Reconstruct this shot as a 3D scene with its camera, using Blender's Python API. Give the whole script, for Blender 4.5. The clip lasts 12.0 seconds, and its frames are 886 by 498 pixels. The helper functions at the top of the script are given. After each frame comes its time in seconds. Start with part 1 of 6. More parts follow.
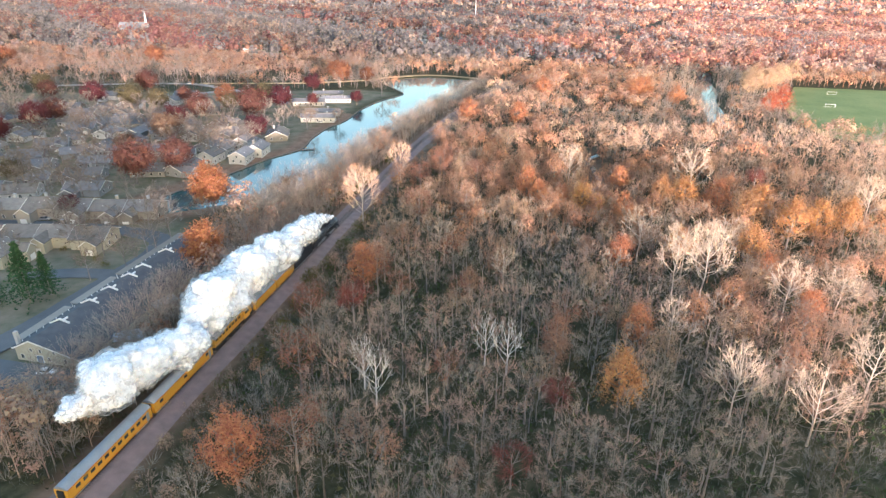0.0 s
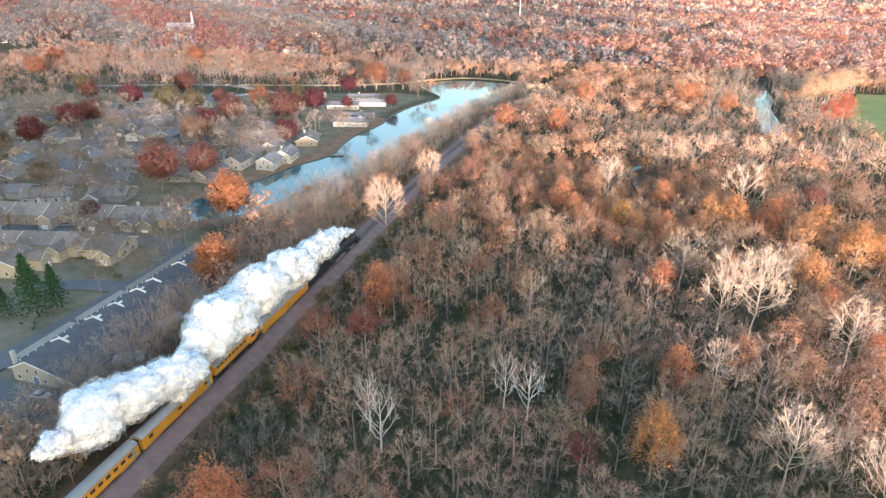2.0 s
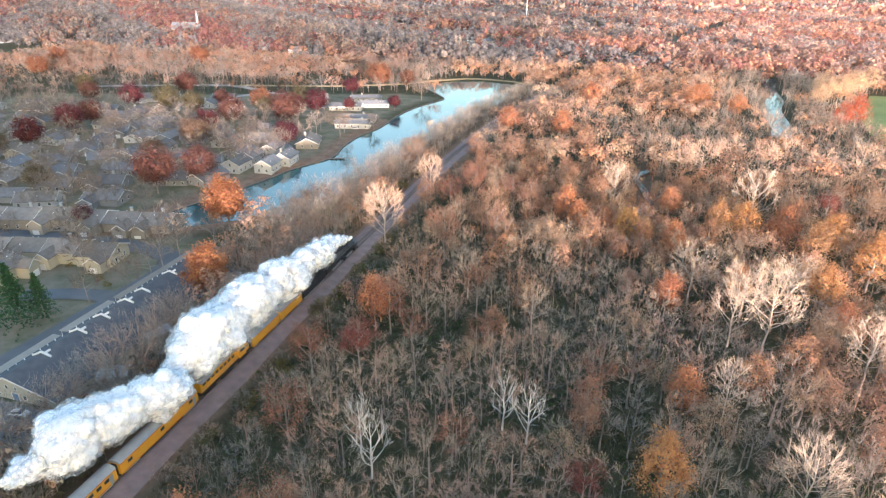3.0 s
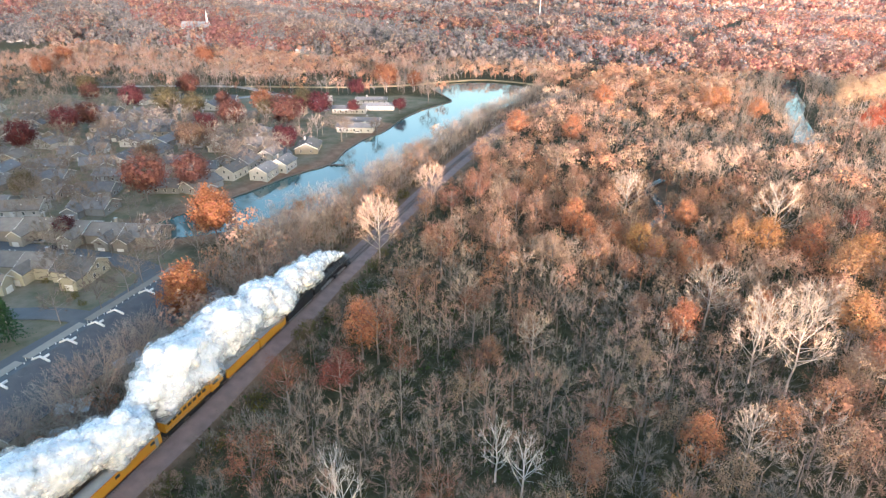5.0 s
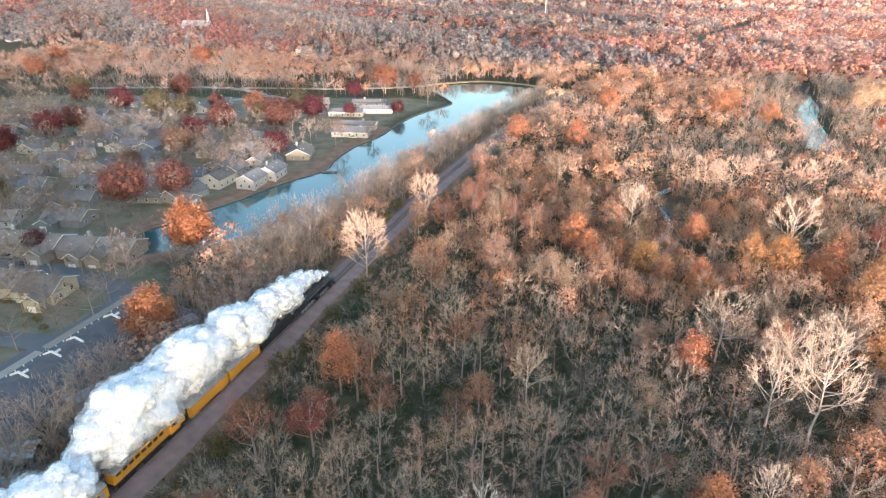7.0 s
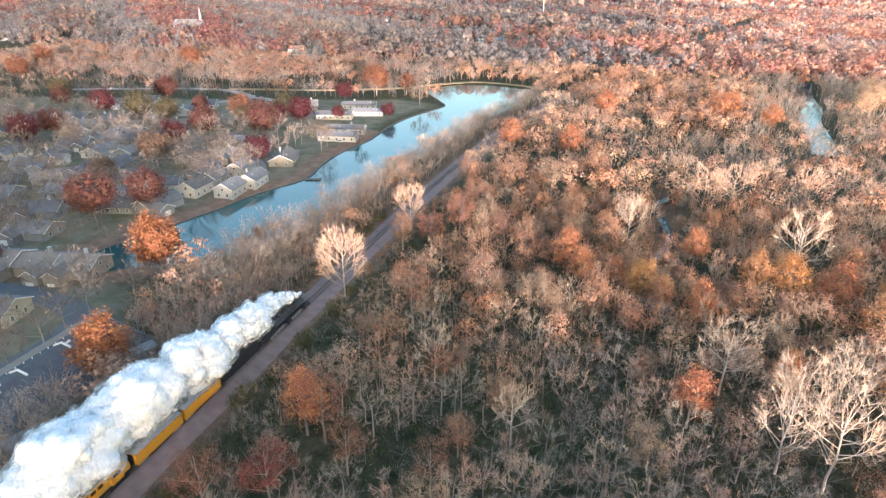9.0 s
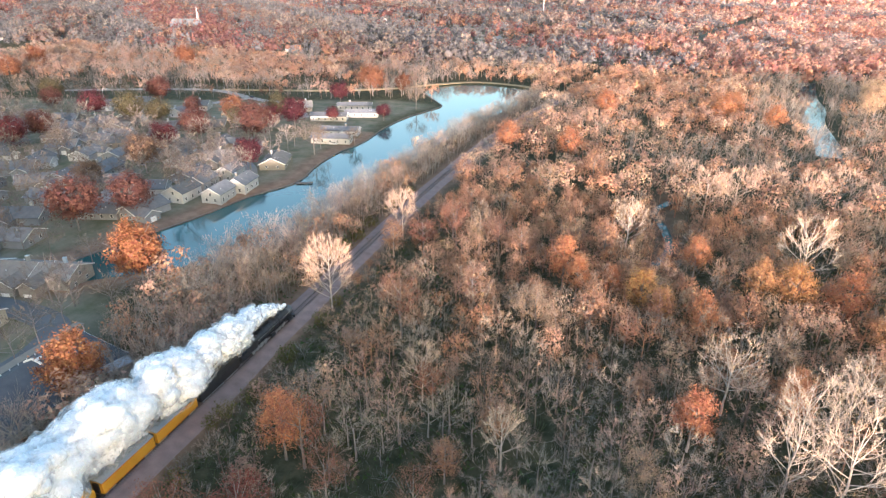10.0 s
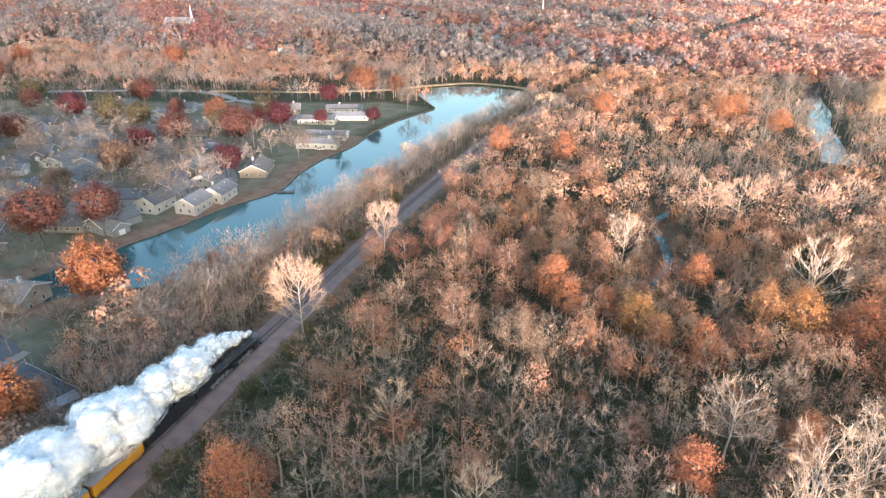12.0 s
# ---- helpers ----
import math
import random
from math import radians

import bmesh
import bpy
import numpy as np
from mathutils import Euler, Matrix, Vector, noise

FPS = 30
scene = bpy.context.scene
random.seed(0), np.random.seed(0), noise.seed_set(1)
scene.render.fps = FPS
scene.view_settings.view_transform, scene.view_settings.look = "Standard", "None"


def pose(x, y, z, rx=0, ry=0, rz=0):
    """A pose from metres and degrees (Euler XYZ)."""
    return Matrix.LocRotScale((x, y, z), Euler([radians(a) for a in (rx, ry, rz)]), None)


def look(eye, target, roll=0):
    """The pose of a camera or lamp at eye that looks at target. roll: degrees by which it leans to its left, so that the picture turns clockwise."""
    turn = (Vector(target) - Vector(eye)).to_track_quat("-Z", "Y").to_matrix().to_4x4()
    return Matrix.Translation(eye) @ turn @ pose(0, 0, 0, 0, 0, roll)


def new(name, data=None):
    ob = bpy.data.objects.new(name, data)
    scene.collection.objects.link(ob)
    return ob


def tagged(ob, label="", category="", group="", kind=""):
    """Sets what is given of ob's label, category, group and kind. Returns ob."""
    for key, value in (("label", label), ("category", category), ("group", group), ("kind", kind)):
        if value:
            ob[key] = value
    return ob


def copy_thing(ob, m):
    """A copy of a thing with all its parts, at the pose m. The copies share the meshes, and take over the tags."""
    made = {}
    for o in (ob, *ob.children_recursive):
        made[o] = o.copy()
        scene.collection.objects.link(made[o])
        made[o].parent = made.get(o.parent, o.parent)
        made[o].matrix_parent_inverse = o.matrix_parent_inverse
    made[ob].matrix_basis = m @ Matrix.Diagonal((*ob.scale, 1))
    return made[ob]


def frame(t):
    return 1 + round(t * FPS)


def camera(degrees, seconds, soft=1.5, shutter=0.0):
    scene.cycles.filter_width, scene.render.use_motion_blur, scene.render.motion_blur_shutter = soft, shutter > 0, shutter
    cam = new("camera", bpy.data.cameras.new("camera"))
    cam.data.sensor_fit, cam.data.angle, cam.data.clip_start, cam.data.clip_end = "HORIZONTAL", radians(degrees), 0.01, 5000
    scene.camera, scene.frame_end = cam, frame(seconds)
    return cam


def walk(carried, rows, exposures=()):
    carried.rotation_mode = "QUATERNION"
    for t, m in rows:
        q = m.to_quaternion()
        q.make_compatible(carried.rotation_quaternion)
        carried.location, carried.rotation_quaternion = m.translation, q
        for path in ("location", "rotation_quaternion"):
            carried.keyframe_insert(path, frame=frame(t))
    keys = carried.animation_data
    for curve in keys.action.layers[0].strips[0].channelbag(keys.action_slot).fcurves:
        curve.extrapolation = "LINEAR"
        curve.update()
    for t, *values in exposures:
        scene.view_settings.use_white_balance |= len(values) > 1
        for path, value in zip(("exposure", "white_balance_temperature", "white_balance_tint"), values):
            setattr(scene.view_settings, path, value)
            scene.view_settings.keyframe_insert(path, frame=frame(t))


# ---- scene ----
cam = camera(72.3, 12.0, soft=1.3)
PATH = [
    (0, (-4.6, -13.767, 94.727), (-4.96, -11.98, 93.904), 0.5),
    (0.5, (-4.0, -9.566, 94.734), (-4.406, -7.788, 93.912), 0.5),
    (1, (-3.41, -5.418, 94.894), (-3.853, -3.65, 94.071), 0.3),
    (1.5, (-3.098, -1.241, 95.038), (-3.568, 0.52, 94.214), 0.3),
    (2, (-2.872, 2.794, 95.12), (-3.359, 4.55, 94.297), 0.3),
    (2.5, (-2.815, 6.817, 95.111), (-3.312, 8.571, 94.287), 0.3),
    (3, (-2.839, 10.984, 95.191), (-3.345, 12.734, 94.366), 0.3),
    (5, (-2.334, 27.524, 95.232), (-2.879, 29.26, 94.403), 0.2),
    (5.5, (-2.577, 31.702, 95.402), (-3.127, 33.436, 94.572), 0.2),
    (6, (-2.661, 35.861, 95.381), (-3.216, 37.594, 94.55), 0.2),
    (6.5, (-2.807, 39.997, 95.405), (-3.365, 41.728, 94.572), 0.2),
    (7, (-2.636, 44.21, 95.28), (-3.198, 45.939, 94.447), 0.2),
    (9, (-2.488, 60.266, 95.158), (-3.047, 61.994, 94.32), 0.2),
    (9.5, (-2.251, 64.546, 95.052), (-2.812, 66.273, 94.213), 0.2),
    (10, (-1.963, 68.871, 94.978), (-2.525, 70.596, 94.137), 0.1),
    (10.5, (-1.723, 72.999, 94.873), (-2.285, 74.724, 94.031), 0.2),
    (11, (-1.376, 77.251, 94.843), (-1.94, 78.975, 94.0), 0.1),
    (11.5, (-1.186, 81.321, 94.855), (-1.749, 83.044, 94.01), 0.1),
    (12, (-1.013, 85.271, 95.103), (-1.577, 86.993, 94.256), 0.1),
]
walk(cam, [(t, look(eye, target, roll)) for t, eye, target, roll in PATH], exposures=((0.0, 2.82, 5040, 8), (12.0, 2.82, 5040, 8)))

# ---------------------------------------------------------------- light
SUN_AZ = 147.0      # degrees clockwise from +y (straight ahead) to the sun
SUN_EL = 4.5
world = bpy.data.worlds.new("sky_world")
scene.world = world
world.use_nodes = True
wn = world.node_tree
sky = wn.nodes.new("ShaderNodeTexSky")
sky.sky_type = "NISHITA"
sky.sun_disc = False
sky.sun_elevation = radians(SUN_EL)
sky.sun_rotation = radians(SUN_AZ)
sky.dust_density = 3.0
sky.ozone_density = 0.5
sky.altitude = 200.0
wn.links.new(sky.outputs[0], wn.nodes["Background"].inputs[0])
wn.nodes["Background"].inputs[1].default_value = 0.135

sun = new("sun", bpy.data.lights.new("sun", "SUN"))
sun.data.energy = 2.5
sun.data.angle = radians(1.5)
sun.data.color = (1.0, 0.68, 0.50)
az, el = radians(SUN_AZ), radians(SUN_EL)
SUN_DIR = Vector((math.sin(az) * math.cos(el), math.cos(az) * math.cos(el), math.sin(el)))
sun.rotation_euler = SUN_DIR.to_track_quat("Z", "Y").to_euler()

# ---------------------------------------------------------------- materials
def nodes_of(name):
    m = bpy.data.materials.new(name)
    m.use_nodes = True
    t = m.node_tree
    return m, t, t.nodes["Principled BSDF"]


def surface(name, dark, light, scale=1.0, rough=0.8, metal=0.0, bump=0.3, vary=0.0, fine=8.0, spec=0.3):
    """A two-scale noise surface between two colours; vary shifts the value from object to object."""
    m, t, b = nodes_of(name)
    N, L = t.nodes.new, t.links.new
    geo = N("ShaderNodeTexCoord")
    n1, n2 = N("ShaderNodeTexNoise"), N("ShaderNodeTexNoise")
    n1.inputs["Scale"].default_value, n1.inputs["Detail"].default_value = scale, 4
    n2.inputs["Scale"].default_value, n2.inputs["Detail"].default_value = scale * fine, 3
    L(geo.outputs["Object"], n1.inputs["Vector"])
    L(geo.outputs["Object"], n2.inputs["Vector"])
    mixn = N("ShaderNodeMath")
    mixn.operation = "MULTIPLY_ADD"
    L(n2.outputs["Fac"], mixn.inputs[0])
    mixn.inputs[1].default_value = 0.6
    half = N("ShaderNodeMath")
    half.operation = "MULTIPLY_ADD"
    L(n1.outputs["Fac"], half.inputs[0])
    half.inputs[1].default_value, half.inputs[2].default_value = 1.2, -0.42
    L(half.outputs[0], mixn.inputs[2])
    mix = N("ShaderNodeMix")
    mix.data_type, mix.clamp_factor = "RGBA", True
    mix.inputs[6].default_value, mix.inputs[7].default_value = (*dark, 1), (*light, 1)
    L(mixn.outputs[0], mix.inputs[0])
    out = mix.outputs[2]
    if vary:
        info, hsv, ma = N("ShaderNodeObjectInfo"), N("ShaderNodeHueSaturation"), N("ShaderNodeMath")
        ma.operation = "MULTIPLY_ADD"
        L(info.outputs["Random"], ma.inputs[0])
        ma.inputs[1].default_value, ma.inputs[2].default_value = 2 * vary, 1 - vary
        L(ma.outputs[0], hsv.inputs["Value"])
        L(out, hsv.inputs["Color"])
        out = hsv.outputs[0]
    L(out, b.inputs["Base Color"])
    b.inputs["Roughness"].default_value, b.inputs["Metallic"].default_value = rough, metal
    b.inputs["Specular IOR Level"].default_value = spec
    if bump:
        bp = N("ShaderNodeBump")
        bp.inputs["Strength"].default_value, bp.inputs["Distance"].default_value = bump, 0.05
        L(n2.outputs["Fac"], bp.inputs["Height"])
        L(bp.outputs[0], b.inputs["Normal"])
    return m


def foliage(name, stops, thin=0.35, attribute="", rough=0.75, spread=0.5):
    """Leaves or twigs: a colour per object (stops of a ramp) or per plant (attribute), varied from piece to piece."""
    m, t, b = nodes_of(name)
    N, L = t.nodes.new, t.links.new
    if attribute:
        a = N("ShaderNodeAttribute")
        a.attribute_name = attribute
        col = a.outputs["Color"]
    else:
        info, ramp = N("ShaderNodeObjectInfo"), N("ShaderNodeValToRGB")
        els = ramp.color_ramp.elements
        while len(els) < len(stops):
            els.new(0.5)
        for i, (e, c) in enumerate(zip(els, stops)):
            e.position, e.color = i / max(1, len(stops) - 1), (*c, 1)
        L(info.outputs["Random"], ramp.inputs[0])
        col = ramp.outputs[0]
    geo, hsv = N("ShaderNodeNewGeometry"), N("ShaderNodeHueSaturation")
    val, hue = N("ShaderNodeMath"), N("ShaderNodeMath")
    val.operation = hue.operation = "MULTIPLY_ADD"
    L(geo.outputs["Random Per Island"], val.inputs[0])
    val.inputs[1].default_value, val.inputs[2].default_value = spread, 1 - spread / 2
    L(geo.outputs["Random Per Island"], hue.inputs[0])
    hue.inputs[1].default_value, hue.inputs[2].default_value = 0.03, 0.485
    L(val.outputs[0], hsv.inputs["Value"])
    L(hue.outputs[0], hsv.inputs["Hue"])
    L(col, hsv.inputs["Color"])
    L(hsv.outputs[0], b.inputs["Base Color"])
    b.inputs["Roughness"].default_value = rough
    b.inputs["Specular IOR Level"].default_value = 0.15
    if thin:
        tr, mx = N("ShaderNodeBsdfTranslucent"), N("ShaderNodeMixShader")
        L(hsv.outputs[0], tr.inputs["Color"])
        mx.inputs[0].default_value = thin
        L(b.outputs[0], mx.inputs[1])
        L(tr.outputs[0], mx.inputs[2])
        L(mx.outputs[0], t.nodes["Material Output"].inputs[0])
    return m


M = {}
M["bark"] = surface("grey_bark", (0.14, 0.12, 0.105), (0.31, 0.27, 0.235), 1.5, vary=0.3)
M["bark_pale"] = surface("pale_bark", (0.38, 0.32, 0.26), (0.58, 0.50, 0.42), 0.8, vary=0.1)
M["bark_white"] = surface("white_bark", (0.55, 0.52, 0.48), (0.76, 0.73, 0.69), 0.8, vary=0.05)
M["twig_white"] = foliage("white_twigs", [(0.56, 0.51, 0.46), (0.60, 0.55, 0.50)], thin=0.0)
M["bark_tan"] = surface("tan_bark", (0.36, 0.27, 0.20), (0.52, 0.42, 0.33), 0.8, vary=0.1)
M["twig"] = foliage("bare_twigs", [(0.26, 0.215, 0.175), (0.32, 0.25, 0.20), (0.25, 0.228, 0.188), (0.35, 0.24, 0.19), (0.33, 0.21, 0.16)], thin=0.0)
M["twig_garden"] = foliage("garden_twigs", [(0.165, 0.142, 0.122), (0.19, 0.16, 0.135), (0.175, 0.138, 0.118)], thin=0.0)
M["twig_pale"] = foliage("pale_twigs", [(0.47, 0.36, 0.26), (0.53, 0.42, 0.315)], thin=0.0)
M["twig_tan"] = foliage("tan_twigs", [(0.44, 0.31, 0.225), (0.47, 0.335, 0.245)], thin=0.0)
M["wood_tint"] = foliage("woodland_crowns", [], thin=0.3, attribute="tint", spread=0.24)
M["far_tint"] = foliage("far_treetops", [], thin=0.45, attribute="tint", spread=0.2)
f_t = M["far_tint"].node_tree
f_tc, f_nz, f_bp = f_t.nodes.new("ShaderNodeTexCoord"), f_t.nodes.new("ShaderNodeTexNoise"), f_t.nodes.new("ShaderNodeBump")
f_nz.inputs["Scale"].default_value, f_nz.inputs["Detail"].default_value = 0.7, 4
f_bp.inputs["Strength"].default_value, f_bp.inputs["Distance"].default_value = 0.35, 0.6
f_t.links.new(f_tc.outputs["Object"], f_nz.inputs["Vector"])
f_t.links.new(f_nz.outputs["Fac"], f_bp.inputs["Height"])
f_t.links.new(f_bp.outputs[0], f_t.nodes["Principled BSDF"].inputs["Normal"])
LEAF = {
    "orange": [(0.43, 0.19, 0.10), (0.46, 0.22, 0.11), (0.40, 0.175, 0.095)],
    "ochre": [(0.48, 0.28, 0.11), (0.46, 0.24, 0.10), (0.40, 0.24, 0.13)],
    "rust": [(0.24, 0.105, 0.07), (0.27, 0.14, 0.09), (0.21, 0.11, 0.08)],
    "red": [(0.23, 0.08, 0.06), (0.19, 0.075, 0.06)],
    "maroon": [(0.12, 0.035, 0.042), (0.15, 0.045, 0.045)],
    "olive": [(0.16, 0.13, 0.045), (0.20, 0.15, 0.05)],
    "beige": [(0.38, 0.27, 0.18), (0.34, 0.24, 0.16)],
    "scarlet": [(0.40, 0.125, 0.07)],
    "copper": [(0.36, 0.19, 0.12), (0.33, 0.20, 0.135), (0.38, 0.20, 0.11)],
    "straw": [(0.56, 0.41, 0.27), (0.52, 0.36, 0.23)],
}
# LEAF colours made darker: the shade over the gardens is put into them
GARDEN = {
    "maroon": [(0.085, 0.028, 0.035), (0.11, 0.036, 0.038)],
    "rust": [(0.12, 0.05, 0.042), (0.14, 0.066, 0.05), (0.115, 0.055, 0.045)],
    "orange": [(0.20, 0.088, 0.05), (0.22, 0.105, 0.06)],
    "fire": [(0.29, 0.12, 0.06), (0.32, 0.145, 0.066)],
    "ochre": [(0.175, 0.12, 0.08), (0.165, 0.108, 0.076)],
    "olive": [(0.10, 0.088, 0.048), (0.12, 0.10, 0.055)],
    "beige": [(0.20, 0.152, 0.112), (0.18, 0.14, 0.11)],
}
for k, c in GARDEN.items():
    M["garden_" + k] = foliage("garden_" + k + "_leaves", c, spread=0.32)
for k, c in LEAF.items():
    M[k] = foliage(k + "_leaves", c if len(c) > 1 else c * 2, spread=0.32)
M["needles"] = foliage("spruce_needles", [(0.03, 0.075, 0.035), (0.045, 0.09, 0.035)], thin=0.1)
M["shrub"] = foliage("olive_shrub_leaves", [(0.10, 0.10, 0.03), (0.16, 0.13, 0.035)], thin=0.2)
M["ballast"] = surface("ballast_stone", (0.165, 0.12, 0.108), (0.32, 0.245, 0.22), 0.35, 0.95, bump=0.6, fine=22)
M["steel"] = surface("rail_steel", (0.06, 0.045, 0.04), (0.16, 0.13, 0.12), 2, 0.45, 0.7)
M["sleeper"] = surface("sleeper_timber", (0.13, 0.11, 0.10), (0.26, 0.22, 0.20), 2, 0.9)
M["asphalt"] = surface("asphalt", (0.095, 0.10, 0.108), (0.165, 0.17, 0.175), 0.15, 0.9, bump=0.2, fine=30)
M["concrete"] = surface("concrete", (0.22, 0.215, 0.205), (0.36, 0.35, 0.33), 0.3, 0.9, fine=20)
M["turf"] = surface("sports_turf", (0.10, 0.16, 0.045), (0.26, 0.28, 0.10), 0.03, 0.95, bump=0.3, fine=14)
M["path"] = surface("dry_grass_bank", (0.24, 0.19, 0.10), (0.42, 0.34, 0.20), 0.08, 0.95, fine=18)
M["shingle"] = surface("grey_shingles", (0.11, 0.115, 0.125), (0.22, 0.22, 0.225), 0.5, 0.9, vary=0.22, fine=12)
M["shingle_brown"] = surface("brown_grey_shingles", (0.13, 0.12, 0.11), (0.25, 0.235, 0.215), 0.5, 0.9, vary=0.2, fine=12)
M["shingle_dark"] = surface("dark_shingles", (0.065, 0.07, 0.08), (0.13, 0.135, 0.145), 0.4, 0.9, vary=0.1, fine=12)
M["siding_cream"] = surface("cream_siding", (0.36, 0.33, 0.245), (0.47, 0.435, 0.335), 0.4, 0.7, vary=0.12)
M["siding_beige"] = surface("beige_siding", (0.25, 0.225, 0.19), (0.34, 0.31, 0.26), 0.4, 0.7, vary=0.2)
M["siding_white"] = surface("white_siding", (0.36, 0.355, 0.34), (0.50, 0.495, 0.48), 0.4, 0.6, vary=0.15)
M["siding_grey"] = surface("grey_siding", (0.19, 0.195, 0.20), (0.29, 0.295, 0.30), 0.4, 0.7, vary=0.15)
M["siding_blue"] = surface("blue_siding", (0.10, 0.17, 0.28), (0.16, 0.25, 0.38), 0.4, 0.7)
M["trim"] = surface("white_trim", (0.68, 0.66, 0.62), (0.82, 0.80, 0.76), 1, 0.6)
M["brick"] = surface("chimney_masonry", (0.22, 0.17, 0.14), (0.36, 0.30, 0.26), 1.5, 0.9, fine=14)
M["timber"] = surface("weathered_timber", (0.13, 0.10, 0.08), (0.24, 0.19, 0.15), 1, 0.85)
M["metal_dark"] = surface("dark_metal", (0.03, 0.03, 0.033), (0.07, 0.07, 0.075), 1.5, 0.5, 0.6)
M["metal_grey"] = surface("galvanised_metal", (0.33, 0.34, 0.35), (0.5, 0.5, 0.51), 1.5, 0.4, 0.7)
M["engine_black"] = surface("engine_black", (0.012, 0.013, 0.015), (0.04, 0.042, 0.046), 0.8, 0.42, 0.1, spec=0.5)
M["engine_grey"] = surface("graphite_smokebox", (0.10, 0.105, 0.11), (0.17, 0.175, 0.18), 0.8, 0.5, 0.3)
M["yellow"] = surface("armour_yellow", (0.55, 0.26, 0.012), (0.66, 0.34, 0.02), 0.5, 0.38, spec=0.5, bump=0.05)
M["car_roof"] = surface("grey_car_roof", (0.20, 0.215, 0.225), (0.33, 0.345, 0.355), 0.4, 0.55, bump=0.1)
M["red_stripe"] = surface("red_stripe", (0.36, 0.03, 0.02), (0.45, 0.05, 0.03), 1, 0.4, bump=0)
M["silver"] = surface("silver_running_gear", (0.38, 0.38, 0.38), (0.55, 0.55, 0.54), 2, 0.4, 0.6)
M["tyre"] = surface("tyre_rubber", (0.015, 0.015, 0.015), (0.03, 0.03, 0.03), 3, 0.9)
M["paint_white"] = surface("white_car_paint", (0.72, 0.72, 0.72), (0.8, 0.8, 0.8), 1, 0.25, spec=0.5, bump=0)
M["paint_dark"] = surface("dark_car_paint", (0.03, 0.025, 0.028), (0.06, 0.04, 0.045), 1, 0.22, spec=0.5, bump=0)
M["paint_red"] = surface("dark_red_car_paint", (0.13, 0.015, 0.02), (0.18, 0.02, 0.03), 1, 0.22, spec=0.5, bump=0)
M["paint_silver"] = surface("silver_car_paint", (0.42, 0.43, 0.45), (0.5, 0.51, 0.52), 1, 0.25, 0.4, bump=0)

M["glass"], gt, gb = nodes_of("window_glass")
gb.inputs["Base Color"].default_value = (0.035, 0.045, 0.055, 1)
gb.inputs["Roughness"].default_value = 0.08
gb.inputs["Specular IOR Level"].default_value = 0.7

# still water: dark body, mirror surface, slight ripples
M["water"], wt, wb = nodes_of("pond_water")
wb.inputs["Base Color"].default_value = (0.028, 0.085, 0.085, 1)
wb.inputs["Roughness"].default_value = 0.06
wb.inputs["IOR"].default_value = 1.33
wb.inputs["Specular IOR Level"].default_value = 0.7
wtex, wnz, wbp = wt.nodes.new("ShaderNodeTexCoord"), wt.nodes.new("ShaderNodeTexNoise"), wt.nodes.new("ShaderNodeBump")
wnz.inputs["Scale"].default_value, wnz.inputs["Detail"].default_value = 0.5, 3
wbp.inputs["Strength"].default_value, wbp.inputs["Distance"].default_value = 0.12, 0.08
wt.links.new(wtex.outputs["Object"], wnz.inputs["Vector"])
wt.links.new(wnz.outputs["Fac"], wbp.inputs["Height"])
wt.links.new(wbp.outputs[0], wb.inputs["Normal"])

# steam: dense white, light passes a little way in
M["steam"], st, sb = nodes_of("white_steam")
sb.inputs["Base Color"].default_value = (0.985, 0.985, 0.985, 1)
sb.inputs["Roughness"].default_value = 1.0
sb.inputs["Specular IOR Level"].default_value = 0.0
s_tr, s_mx = st.nodes.new("ShaderNodeBsdfTranslucent"), st.nodes.new("ShaderNodeMixShader")
s_tr.inputs["Color"].default_value = (0.99, 0.99, 0.99, 1)
s_mx.inputs[0].default_value = 0.35
st.links.new(sb.outputs[0], s_mx.inputs[1])
st.links.new(s_tr.outputs[0], s_mx.inputs[2])
st.links.new(s_mx.outputs[0], st.nodes["Material Output"].inputs[0])

# steam relief at two finer scales
s_tc, s_n1, s_bp = st.nodes.new("ShaderNodeTexCoord"), st.nodes.new("ShaderNodeTexNoise"), st.nodes.new("ShaderNodeBump")
s_n1.inputs["Scale"].default_value, s_n1.inputs["Detail"].default_value = 1.1, 6
s_bp.inputs["Strength"].default_value, s_bp.inputs["Distance"].default_value = 0.7, 0.5
st.links.new(s_tc.outputs["Object"], s_n1.inputs["Vector"])
st.links.new(s_n1.outputs["Fac"], s_bp.inputs["Height"])
st.links.new(s_bp.outputs[0], sb.inputs["Normal"])

# torn steam: gaps by a noise in space
M["steam_thin"] = M["steam"].copy()
M["steam_thin"].name = "thin_steam"
st2 = M["steam_thin"].node_tree
v_tr, v_mx, v_nz, v_mr, v_tc = (st2.nodes.new("ShaderNode" + n) for n in ("BsdfTransparent", "MixShader", "TexNoise", "MapRange", "TexCoord"))
v_nz.inputs["Scale"].default_value, v_nz.inputs["Detail"].default_value, v_nz.inputs["Roughness"].default_value = 0.55, 8, 0.68
v_mr.inputs[1].default_value, v_mr.inputs[2].default_value, v_mr.inputs[4].default_value = 0.38, 0.78, 0.6
st2.links.new(v_tc.outputs["Object"], v_nz.inputs["Vector"])
st2.links.new(v_nz.outputs["Fac"], v_mr.inputs[0])
st2.links.new(v_mr.outputs[0], v_mx.inputs[0])
st2.links.new(v_tr.outputs[0], v_mx.inputs[1])
st2.links.new(next(n for n in st2.nodes if n.type == "MIX_SHADER" and n != v_mx).outputs[0], v_mx.inputs[2])
